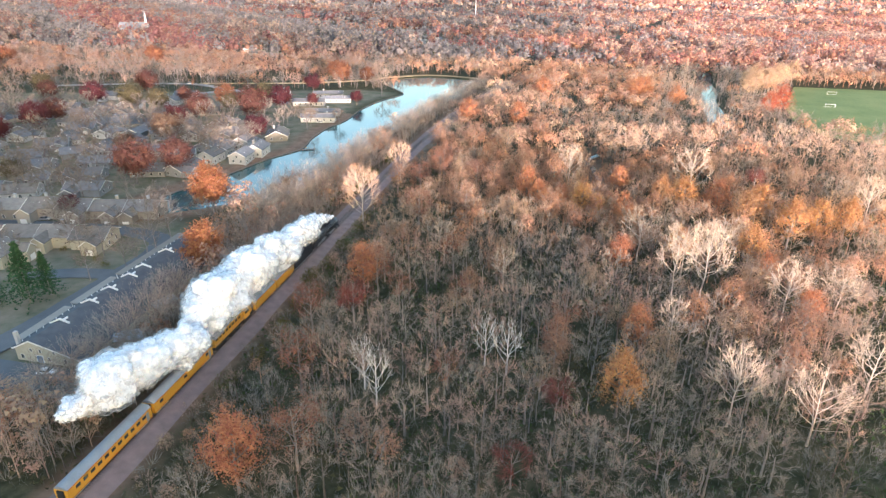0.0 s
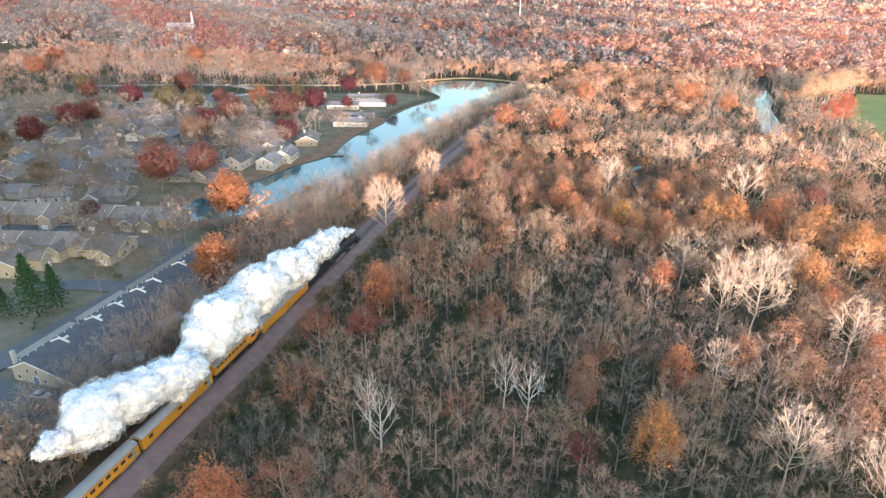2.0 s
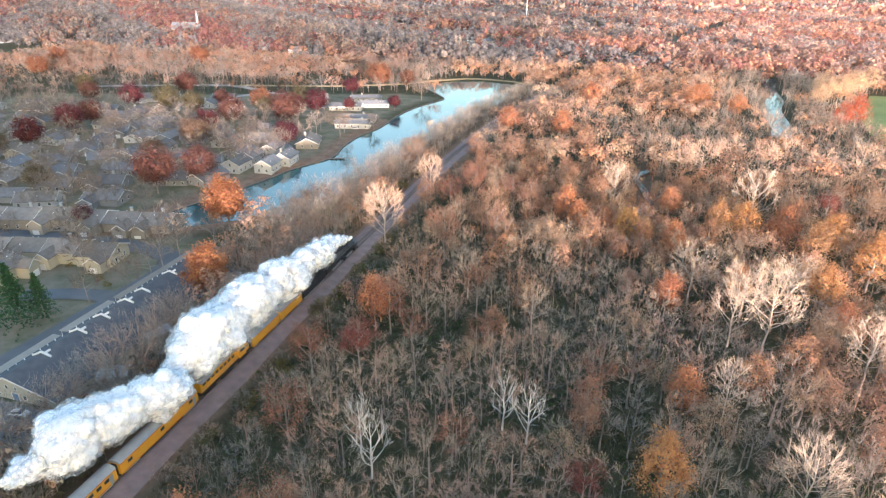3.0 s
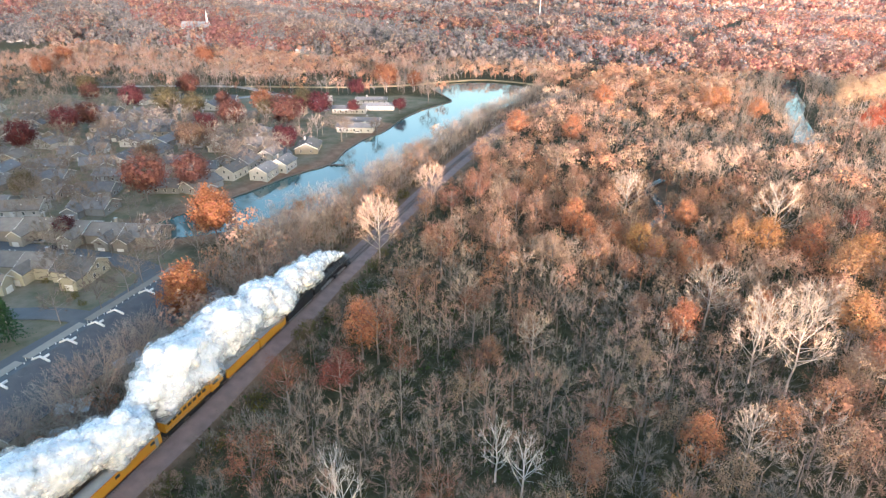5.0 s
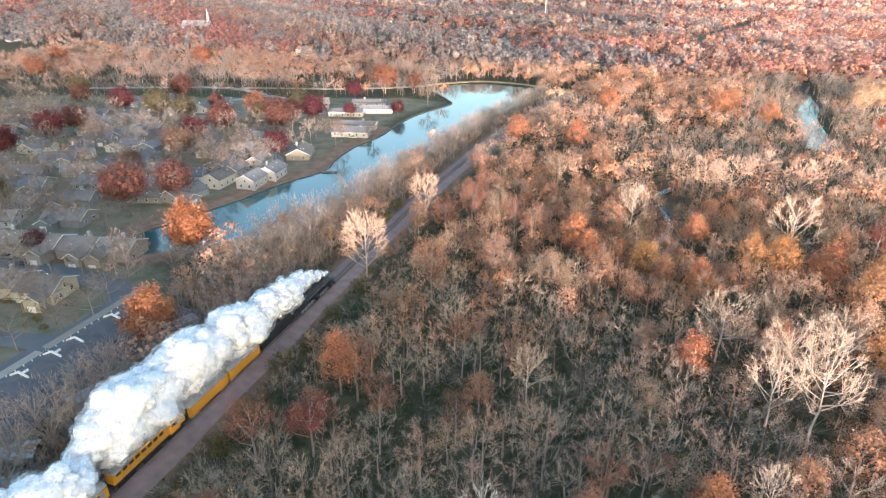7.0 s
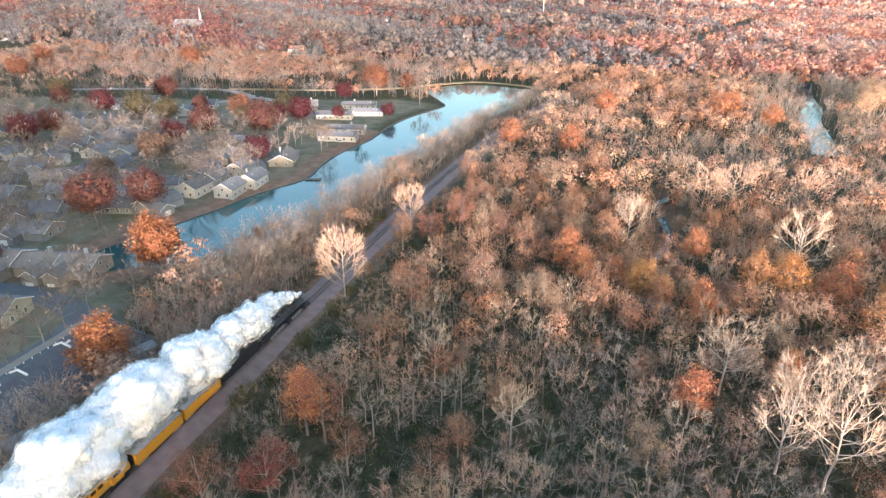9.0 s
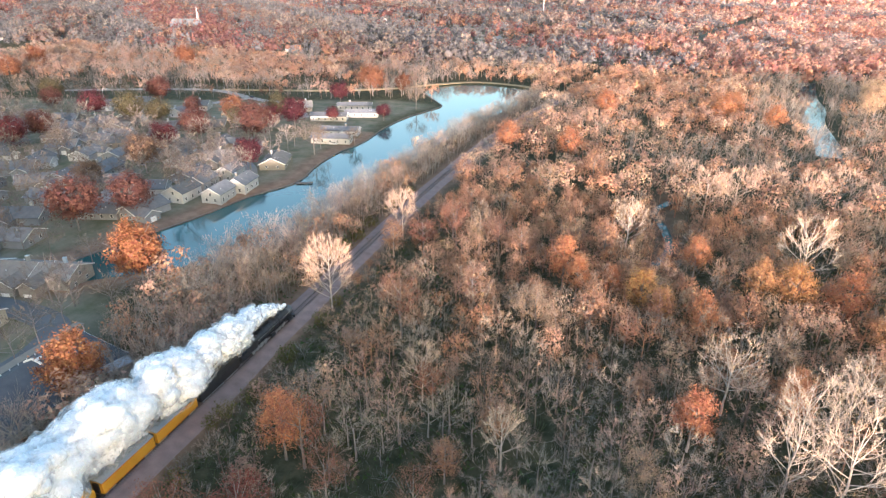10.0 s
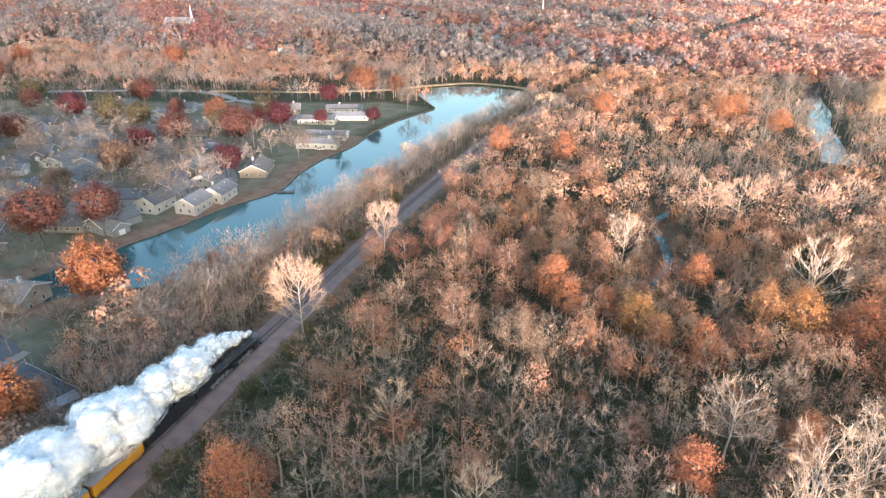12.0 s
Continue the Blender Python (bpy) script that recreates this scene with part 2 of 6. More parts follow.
st2.links.new(v_mx.outputs[0], st2.nodes["Material Output"].inputs[0])

# ground: leaf litter, lawn and bare bank by the "land" map (r lawn, g bare earth)
M["ground"], gt, gb = nodes_of("ground_cover")
gN, gL = gt.nodes.new, gt.links.new
g_tc, g_at = gN("ShaderNodeTexCoord"), gN("ShaderNodeAttribute")
g_at.attribute_name = "land"
g_sep = gN("ShaderNodeSeparateColor")
gL(g_at.outputs["Color"], g_sep.inputs[0])


def ground_mix(dark, light, scale, detail=6):
    nz, rp, mx = gN("ShaderNodeTexNoise"), gN("ShaderNodeMapRange"), gN("ShaderNodeMix")
    nz.inputs["Scale"].default_value, nz.inputs["Detail"].default_value = scale, detail
    nz.inputs["Roughness"].default_value = 0.65
    gL(g_tc.outputs["Object"], nz.inputs["Vector"])
    rp.inputs[1].default_value, rp.inputs[2].default_value = 0.36, 0.64
    gL(nz.outputs["Fac"], rp.inputs[0])
    mx.data_type = "RGBA"
    mx.inputs[6].default_value, mx.inputs[7].default_value = (*dark, 1), (*light, 1)
    gL(rp.outputs[0], mx.inputs[0])
    return mx.outputs[2], nz.outputs["Fac"]


litter, g_h = ground_mix((0.030, 0.036, 0.018), (0.095, 0.085, 0.048), 0.25, 9)
lawn, _ = ground_mix((0.12, 0.125, 0.075), (0.23, 0.20, 0.15), 0.10, 8)
earth, _ = ground_mix((0.19, 0.115, 0.08), (0.30, 0.20, 0.14), 0.2, 8)
g_m1, g_m2 = gN("ShaderNodeMix"), gN("ShaderNodeMix")
g_m1.data_type = g_m2.data_type = "RGBA"
gL(g_sep.outputs[0], g_m1.inputs[0])
gL(litter, g_m1.inputs[6])
gL(lawn, g_m1.inputs[7])
gL(g_sep.outputs[1], g_m2.inputs[0])
gL(g_m1.outputs[2], g_m2.inputs[6])
gL(earth, g_m2.inputs[7])
gL(g_m2.outputs[2], gb.inputs["Base Color"])
gb.inputs["Roughness"].default_value = 0.95
gb.inputs["Specular IOR Level"].default_value = 0.1
g_bp = gN("ShaderNodeBump")
g_bp.inputs["Strength"].default_value, g_bp.inputs["Distance"].default_value = 0.6, 0.3
gL(g_h, g_bp.inputs["Height"])
gL(g_bp.outputs[0], gb.inputs["Normal"])

# ---------------------------------------------------------------- mesh helpers
def part(name, bm, material, parent=None, label="", smooth=False):
    """Links a bmesh as one mesh object, under a thing or a part."""
    me = bpy.data.meshes.new(name)
    bm.to_mesh(me)
    bm.free()
    me.materials.append(material)
    if smooth:
        me.polygons.foreach_set("use_smooth", [True] * len(me.polygons))
    ob = new(name, me)
    if parent:
        ob.parent = parent
    return tagged(ob, label)


def part_on(name, mesh, parent, m=None):
    ob = new(name, mesh)
    ob.parent = parent
    if m is not None:
        ob.matrix_basis = m
    return ob


def thing(name, label, category, m=None, group="", kind=""):
    ob = tagged(new(name), label, category, group, kind)
    if m is not None:
        ob.matrix_basis = m
    return ob


def box(bm, x0, x1, y0, y1, z0, z1, bevel=0.0):
    r = bmesh.ops.create_cube(bm, size=1.0)
    for v in r["verts"]:
        v.co = ((x0 + x1) / 2 + v.co.x * (x1 - x0), (y0 + y1) / 2 + v.co.y * (y1 - y0), (z0 + z1) / 2 + v.co.z * (z1 - z0))
    if bevel:
        es = list({e for v in r["verts"] for e in v.link_edges})
        bmesh.ops.bevel(bm, geom=es, offset=bevel, segments=2, affect="EDGES", profile=0.6)
    return bm


def boxes(*dims, bevel=0.0):
    bm = bmesh.new()
    for d in dims:
        box(bm, *d, bevel=bevel)
    return bm


def rod(bm, p0, p1, r0, r1=None, sides=10):
    """A tapered round bar from p0 to p1."""
    p0, p1 = Vector(p0), Vector(p1)
    d = p1 - p0
    m = Matrix.Translation((p0 + p1) / 2) @ d.to_track_quat("Z", "Y").to_matrix().to_4x4()
    bmesh.ops.create_cone(bm, cap_ends=True, segments=sides, radius1=r0, radius2=r0 if r1 is None else r1, depth=d.length, matrix=m)
    return bm


def rods(*items, sides=10):
    bm = bmesh.new()
    for it in items:
        rod(bm, *it, sides=sides)
    return bm


def prism(bm, profile, y0, y1):
    """A closed profile of (x, z) drawn along y."""
    a = [bm.verts.new((x, y0, z)) for x, z in profile]
    b = [bm.verts.new((x, y1, z)) for x, z in profile]
    n = len(profile)
    bm.faces.new(a[::-1])
    bm.faces.new(b)
    for i in range(n):
        bm.faces.new((a[i], a[(i + 1) % n], b[(i + 1) % n], b[i]))
    bmesh.ops.recalc_face_normals(bm, faces=bm.faces)
    return bm


def np_mesh(name, verts, tris, material, tint=None, attribute="tint", sides=3):
    me = bpy.data.meshes.new(name)
    n, k = len(verts), len(tris)
    me.vertices.add(n)
    me.vertices.foreach_set("co", np.ascontiguousarray(verts, dtype=np.float32).ravel())
    me.loops.add(sides * k)
    me.loops.foreach_set("vertex_index", np.ascontiguousarray(tris, dtype=np.int32).ravel())
    me.polygons.add(k)
    me.polygons.foreach_set("loop_start", np.arange(0, sides * k, sides, dtype=np.int32))
    if tint is not None:
        a = me.attributes.new(attribute, "FLOAT_COLOR", "POINT")
        a.data.foreach_set("color", np.concatenate([tint, np.ones((n, 1))], 1).astype(np.float32).ravel())
    me.materials.append(material)
    me.update(calc_edges=True)
    return me


# ---------------------------------------------------------------- plan of the land
def track_x(y):
    return -92.8 + 0.00034 * np.maximum(0.0, np.asarray(y, float) - 280) ** 2


POND = np.array([(-197, 196), (-190, 212), (-181, 240), (-174, 262), (-168, 291), (-160, 309), (-158, 322), (-162, 342), (-163, 370),
                 (-159, 397), (-161, 433), (-158, 467), (-149, 498), (-147, 510), (-154, 522), (-178, 556), (-180, 578), (-168, 600),
                 (-136, 611), (-100, 600), (-88, 575), (-94, 530), (-104, 480), (-112, 430), (-117, 380), (-121, 330), (-123, 280),
                 (-126, 250), (-137, 230), (-155, 217), (-176, 200)], float)
CREEK = np.array([(10, 276), (15, 292), (13, 312), (9, 330), (16, 346)], float)
RIVER = np.array([(101, 449), (106, 474), (108, 500), (112, 545), (122, 590), (126, 640), (140, 720)], float)
FIELD = np.array([(157, 468), (166, 520), (190, 590), (205, 632), (330, 628), (420, 560), (420, 405), (190, 405), (163, 420)], float)
HOOD = np.array([(-128, 92), (-130, 170), (-150, 195), (-170, 200), (-176, 245), (-158, 300), (-146, 330), (-152, 400), (-140, 470), (-138, 510),
                 (-190, 520), (-300, 480), (-480, 432), (-560, 300), (-420, 150), (-260, 60), (-150, 60)], float)


def inside(poly, x, y):
    """Which of the points lie in the polygon."""
    x, y = np.asarray(x, float), np.asarray(y, float)
    r = np.zeros(x.shape, bool)
    for (x0, y0), (x1, y1) in zip(poly, np.roll(poly, -1, 0)):
        c = (y0 > y) != (y1 > y)
        r ^= c & (x < (x1 - x0) * (y - y0) / (y1 - y0 + 1e-12) + x0)
    return r


def far_from(line, x, y, closed=False):
    """Distance from a line of points."""
    x, y = np.asarray(x, float), np.asarray(y, float)
    best = np.full(x.shape, 1e9)
    ends = np.roll(line, -1, 0) if closed else line[1:]
    for a, b in zip(line, ends):
        d = b - a
        u = np.clip(((x - a[0]) * d[0] + (y - a[1]) * d[1]) / (d @ d), 0, 1)
        best = np.minimum(best, np.hypot(x - a[0] - u * d[0], y - a[1] - u * d[1]))
    return best


def signed(poly, x, y):
    return np.where(inside(poly, x, y), -1, 1) * far_from(poly, x, y, True)


def land_z(x, y):
    """Height of the ground: banks at the waters, gentle swells, an unseen hill added for its shade."""
    x, y = np.asarray(x, float), np.asarray(y, float)
    z = 0.25 * np.sin(x * 0.021 + 1) * np.sin(y * 0.017)
    d = signed(POND, x, y)
    z = z + np.clip((3.0 - d) / 5.0, 0, 1) * -1.6
    z = z + np.clip((6.5 - far_from(CREEK, x, y)) / 4.0, 0, 1) * -1.9
    z = z + np.clip((13.0 - far_from(RIVER, x, y)) / 6.0, 0, 1) * -1.9
    # unseen hill added between the low sun and the near woods to shade them
    b, c = SUN_FLAT[0] * x + SUN_FLAT[1] * y, -SUN_FLAT[1] * x + SUN_FLAT[0] * y
    u = np.clip((b - 55) / 90, 0, 1)
    return z + np.interp(c, HILL_AT, HILL_H) * u * u * (3 - 2 * u)


HILL_AT, HILL_H = (-180, -95, -48, -30, 36, 52, 64, 88, 116, 144), (76, 62, 52, 43, 44, 42, 44, 35, 15, 0)
SUN_FLAT = (math.sin(az), math.cos(az))


def steps(lo, hi, fine, reach, n):
    mid = np.arange(lo, hi + 0.1, fine)
    out = np.geomspace(fine, reach, n)
    return np.concatenate([lo - out[::-1], mid, hi + out])


xs, ys = steps(-420, 300, 4.0, 4600, 34), steps(40, 660, 4.0, 4600, 34)
gx, gy = np.meshgrid(xs, ys)
gz = land_z(gx, gy)
nx, ny = len(xs), len(ys)
idx = np.arange(nx * ny).reshape(ny, nx)
quads = np.stack([idx[:-1, :-1], idx[:-1, 1:], idx[1:, 1:], idx[1:, :-1]], -1).reshape(-1, 4)
d_pond = signed(POND, gx, gy)
lawn_map = np.clip((-signed(HOOD, gx, gy) + 2) / 10, 0, 1) * np.clip(d_pond / 14, 0, 1)
lawn_map = np.maximum(lawn_map, np.clip((gy - 680) / 300, 0, 0.8))
earth_map = np.clip(1 - np.abs(d_pond - 4) / 10, 0, 1) * (gx < -150) * (gy < 420) * 0.95
earth_map = np.maximum(earth_map, 0.8 * np.clip(1 - (np.abs(gx - track_x(gy)) - 6) / 4, 0, 1))
earth_map = np.maximum(earth_map, 0.6 * np.clip(1 - far_from(CREEK, gx, gy) / 16, 0, 1))
earth_map = np.maximum(earth_map, 0.45 * (gx < track_x(gy)) * (gx > -131) * (gy > 100) * (gy < 600))
land = np.stack([lawn_map.ravel(), earth_map.ravel(), 0 * lawn_map.ravel()], 1)
ground = new("ground", np_mesh("ground", np.stack([gx.ravel(), gy.ravel(), gz.ravel()], 1), quads, M["ground"], land, "land", 4))
ground.data.polygons.foreach_set("use_smooth", [True] * len(quads))
tagged(ground, "brown leaf litter, dull lawns and bare banks under the trees", "ground", kind="structure")


def sheet(name, outline, z, material, label, category):
    bm = bmesh.new()
    f = bm.faces.new([bm.verts.new((x, y, z)) for x, y in outline])
    if f.normal.z < 0:
        f.normal_flip()
    bmesh.ops.triangulate(bm, faces=bm.faces[:])
    return tagged(part(name, bm, material), label, category, kind="structure")


def ribbon(name, line, width, z, material, label, category, thick=0.0):
    """A strip along a line of points, draped on the ground."""
    line = [Vector(p) for p in line]
    bm, rows = bmesh.new(), []
    for i, p in enumerate(line):
        d = (line[min(i + 1, len(line) - 1)] - line[max(i - 1, 0)]).normalized()
        n = Vector((-d.y, d.x)) * width / 2
        rows.append([bm.verts.new((*(p + n), z)), bm.verts.new((*(p - n), z))])
    for a, b in zip(rows, rows[1:]):
        bm.faces.new((a[0], a[1], b[1], b[0]))
    if thick:
        r = bmesh.ops.extrude_face_region(bm, geom=bm.faces[:])
        for v in r["geom"]:
            if isinstance(v, bmesh.types.BMVert):
                v.co.z -= thick
    bmesh.ops.recalc_face_normals(bm, faces=bm.faces)
    return tagged(part(name, bm, material), label, category, kind="structure")


def smooth_line(pts, n=6):
    """Catmull-Rom through the points."""
    pts = [Vector(p) for p in pts]
    pts = [2 * pts[0] - pts[1]] + pts + [2 * pts[-1] - pts[-2]]
    out = []
    for a, b, c, d in zip(pts, pts[1:], pts[2:], pts[3:]):
        for k in range(n):
            u = k / n
            out.append(0.5 * (2 * b + (c - a) * u + (2 * a - 5 * b + 4 * c - d) * u**2 + (3 * b - a - 3 * c + d) * u**3))
    return out + [pts[-2]]


WATER_Z = -0.75
sheet("water_pond", [tuple(p) for p in POND + 0.0], WATER_Z, M["water"], "still blue-green pond reflecting the pale sky", "pond")
ribbon("water_creek", smooth_line(CREEK), 3.4, WATER_Z - 0.2, M["water"], "dark still creek pool among bare trees", "creek")
ribbon("water_river", smooth_line(RIVER), 14, WATER_Z - 0.2, M["water"], "pale reflecting river bend between the woods", "river")
# stone edging along the west shore of the pond
edge = smooth_line(POND[:16], 4)
ribbon("pond_edging", edge, 0.7, -0.25, M["timber"], "dark timber edging along the pond shore", "edging", thick=0.9)
sheet("sports_field", [tuple(p) for p in FIELD], 0.32, M["turf"], "mown green soccer field with worn patches", "sports field")

# streets
ribbon("road_1", smooth_line([(-156, 84), (-152, 112), (-151, 130), (-150, 150), (-150, 166), (-158, 178), (-185, 181), (-225, 177), (-262, 170)]), 8.5, 0.31, M["asphalt"], "grey asphalt lane beside the townhouses", "road", thick=0.3)
ribbon("road_2", smooth_line([(-116, 90), (-140, 90), (-160, 89), (-190, 83)]), 11, 0.315, M["asphalt"], "grey asphalt parking court before the cream townhouse", "road", thick=0.3)
ribbon("road_3", smooth_line([(-152, 146), (-166, 144), (-182, 138)]), 7, 0.305, M["asphalt"], "side lane between lawns", "road", thick=0.3)
ribbon("road_4", smooth_line([(-470, 468), (-390, 500), (-345, 507), (-300, 488), (-250, 470), (-225, 440)]), 7, 0.31, M["concrete"], "pale concrete street beyond the houses", "road", thick=0.3)
ribbon("road_5", smooth_line([(-300, 488), (-330, 440), (-345, 400), (-330, 370), (-290, 330), (-262, 300), (-240, 285), (-225, 262)]), 7, 0.3, M["concrete"], "pale concrete neighbourhood street", "road", thick=0.3)
ribbon("road_6", smooth_line([(-186, 318), (-196, 330), (-220, 345), (-262, 345)]), 8, 0.3, M["concrete"], "pale concrete driveway by the pond", "driveway", thick=0.3)
ribbon("levee_path", smooth_line([(-345, 512), (-260, 536), (-205, 566), (-182, 592), (-150, 616), (-110, 612), (-84, 598)]), 6, 0.5, M["path"], "dry grass levee along the pond head", "levee", thick=0.5)

# railway: ballast bed, sleepers, rails
RAIL_Y = np.arange(-60, 720, 6.0)
bm = bmesh.new()
prof = [(-5.6, -0.1), (-3.0, 0.55), (-1.9, 0.75), (1.9, 0.75), (3.0, 0.55), (5.9, -0.1)]
rows = []
for y in RAIL_Y:
    rows.append([bm.verts.new((float(track_x(y)) + px + 0.3 * math.sin(y * 0.13 + i) * (abs(px) > 4), y, pz)) for i, (px, pz) in enumerate(prof)])
for a, b in zip(rows, rows[1:]):
    for i in range(len(prof) - 1):
        bm.faces.new((a[i], a[i + 1], b[i + 1], b[i]))
bmesh.ops.recalc_face_normals(bm, faces=bm.faces)
tagged(part("ballast_bed", bm, M["ballast"]), "grey-pink crushed stone bed of the single track", "railway bed", kind="structure")

sl_y = np.arange(60, 520, 0.6)
cube = np.array([(x, y, z) for x in (-1.3, 1.3) for y in (-0.12, 0.12) for z in (-0.02, 0.09)])
cq = np.array([(1, 3, 7, 5), (0, 1, 5, 4), (2, 6, 7, 3), (0, 2, 3, 1), (4, 5, 7, 6)])
sv = cube[None] + np.stack([track_x(sl_y), sl_y, np.full(len(sl_y), 0.75)], 1)[:, None]
sq = cq[None] + (np.arange(len(sl_y)) * 8)[:, None, None]
tagged(new("sleepers", np_mesh("sleepers", sv.reshape(-1, 3), sq.reshape(-1, 4), M["sleeper"], sides=4)), "dark timber sleepers set in the ballast", "sleepers", kind="stuff")
for side in (-0.7175, 0.7175):
    bm, rows = bmesh.new(), []
    for y in RAIL_Y:
        x = float(track_x(y)) + side
        rows.append([bm.verts.new((x + dx, y, z)) for dx, z in ((-0.07, 0.84), (-0.03, 0.88), (-0.036, 1.0), (0.036, 1.0), (0.03, 0.88), (0.07, 0.84))])
    for a, b in zip(rows, rows[1:]):
        for i in range(5):
            bm.faces.new((a[i], a[i + 1], b[i + 1], b[i]))
    bmesh.ops.recalc_face_normals(bm, faces=bm.faces)
    tagged(part("rail", bm, M["steel"]), "rusty brown steel rail with a worn top", "rail", kind="structure")

# ---------------------------------------------------------------- trees
rng = np.random.default_rng(7)


def unit(v):
    return v / (np.linalg.norm(v, axis=-1, keepdims=True) + 1e-9)


def tubes(p0, p1, r0, r1, sides):
    """Tapered open tubes, one for each row."""
    p0, p1 = np.asarray(p0, float), np.asarray(p1, float)
    d = unit(p1 - p0)
    a = unit(np.cross(d, np.where(np.abs(d[:, 2:]) > 0.9, [[1.0, 0, 0]], [[0, 0, 1.0]])))
    b = np.cross(d, a)
    ang = np.arange(sides) * 2 * np.pi / sides
    ring = a[:, None] * np.cos(ang)[None, :, None] + b[:, None] * np.sin(ang)[None, :, None]
    v = np.concatenate([p0[:, None] + ring * np.asarray(r0)[:, None, None], p1[:, None] + ring * np.asarray(r1)[:, None, None]], 1)
    i, j = np.arange(sides), (np.arange(sides) + 1) % sides
    t = np.concatenate([np.stack([i, j, j + sides], 1), np.stack([i, j + sides, i + sides], 1)])
    return v.reshape(-1, 3), (t[None] + (np.arange(len(p0)) * 2 * sides)[:, None, None]).reshape(-1, 3)


def slivers(p, q, w, r):
    """Thin pointed twigs from p to q."""
    s = unit(np.cross(q - p, r.normal(size=p.shape))) * (np.asarray(w) / 2).reshape(-1, 1)
    v = np.stack([p - s, p + s, q], 1)
    return v.reshape(-1, 3), np.arange(len(p) * 3).reshape(-1, 3)


def flakes(c, size, r):
    """Loose leaf clumps: small triangles turned at random."""
    a, b = unit(r.normal(size=c.shape)), unit(r.normal(size=c.shape))
    s = (size * r.uniform(0.6, 1.4, len(c)))[:, None]
    v = np.stack([c + a * s, c - a * s * 0.5 + b * s * 0.8, c - a * s * 0.5 - b * s * 0.8], 1)
    return v.reshape(-1, 3), np.arange(len(c) * 3).reshape(-1, 3)


def shell_flakes(c, out, size, r, wild=0.5):
    """Leaf clumps that lie along the crown's surface, whose outward direction is given."""
    n = unit(out + r.normal(0, wild, c.shape))
    a = unit(np.cross(n, r.normal(size=c.shape)))
    b = np.cross(n, a)
    s = (size * r.uniform(0.6, 1.4, len(c)))[:, None]
    v = np.stack([c + a * s, c - a * s * 0.5 + b * s * 0.85, c - a * s * 0.5 - b * s * 0.85], 1)
    return v.reshape(-1, 3), np.arange(len(c) * 3).reshape(-1, 3)


def join(*pieces):
    vs, ts, n = [], [], 0
    for v, t in pieces:
        vs.append(v)
        ts.append(t + n)
        n += len(v)
    return np.concatenate(vs), np.concatenate(ts)


def skeleton(r, h, spread, limbs=9, subs=5, fork=0.3, upright=1.0):
    """Trunk, limbs and side limbs that fan out to a domed crown, for a tree of height h."""
    bend = r.normal(0, 0.015 * h, (5, 2)) * np.linspace(0, 1, 5)[:, None]
    zz = np.array([0, 0.16, 0.34, 0.55, 0.85]) * h
    trunk = np.concatenate([bend, zz[:, None]], 1)
    rad = 0.016 * h * np.array([1.25, 0.95, 0.75, 0.5, 0.12])
    P0, P1, R0, R1 = list(trunk[:-1]), list(trunk[1:]), list(rad[:-1]), list(rad[1:])
    S0, S1, SR = [], [], []
    lumpy = r.uniform(0.82, 1.12, limbs)

    def rim(d, k=1.0):
        return np.array([0, 0, 0.6 * h]) + d * [spread, spread, 0.41 * h * upright] * k

    for k in range(limbs):
        up = -0.25 + 1.15 * (k + r.uniform(0, 0.9)) / limbs
        az = k * 2.4 + r.normal(0, 0.3)
        flat = math.sqrt(max(0.05, 1 - min(1, up) ** 2))
        d = np.array([math.cos(az) * flat, math.sin(az) * flat, up])
        d = d / np.linalg.norm(d)
        u = fork + (0.72 - fork) * np.clip((up + 0.25) / 1.15, 0, 1) * 0.9
        base = np.array([np.interp(u * h, zz, trunk[:, i]) for i in range(3)])
        tip = rim(d, 0.93 * lumpy[k])
        mid = base + (tip - base) * [0.56, 0.56, 0.46] + r.normal(0, 0.01 * h, 3)
        rb = 0.0075 * h * (1.2 - 0.7 * u)
        P0 += [base, mid]
        P1 += [mid, tip]
        R0 += [rb, rb * 0.62]
        R1 += [rb * 0.62, rb * 0.2]
        for j in range(subs):
            w = r.uniform(0.3, 0.92)
            st = base + (mid - base) * w * 2 if w < 0.5 else mid + (tip - mid) * (w * 2 - 1)
            d2 = d + r.normal(0, 0.36, 3)
            d2 = d2 / np.linalg.norm(d2)
            en = rim(d2, lumpy[k] * r.uniform(0.82, 0.98))
            S0.append(st)
            S1.append(st + (en - st) * min(1.0, 0.26 * h / (np.linalg.norm(en - st) + 1e-6)))
            SR.append(rb * 0.36)
    return [np.array(a) for a in (P0, P1, R0, R1, S0, S1, SR)]


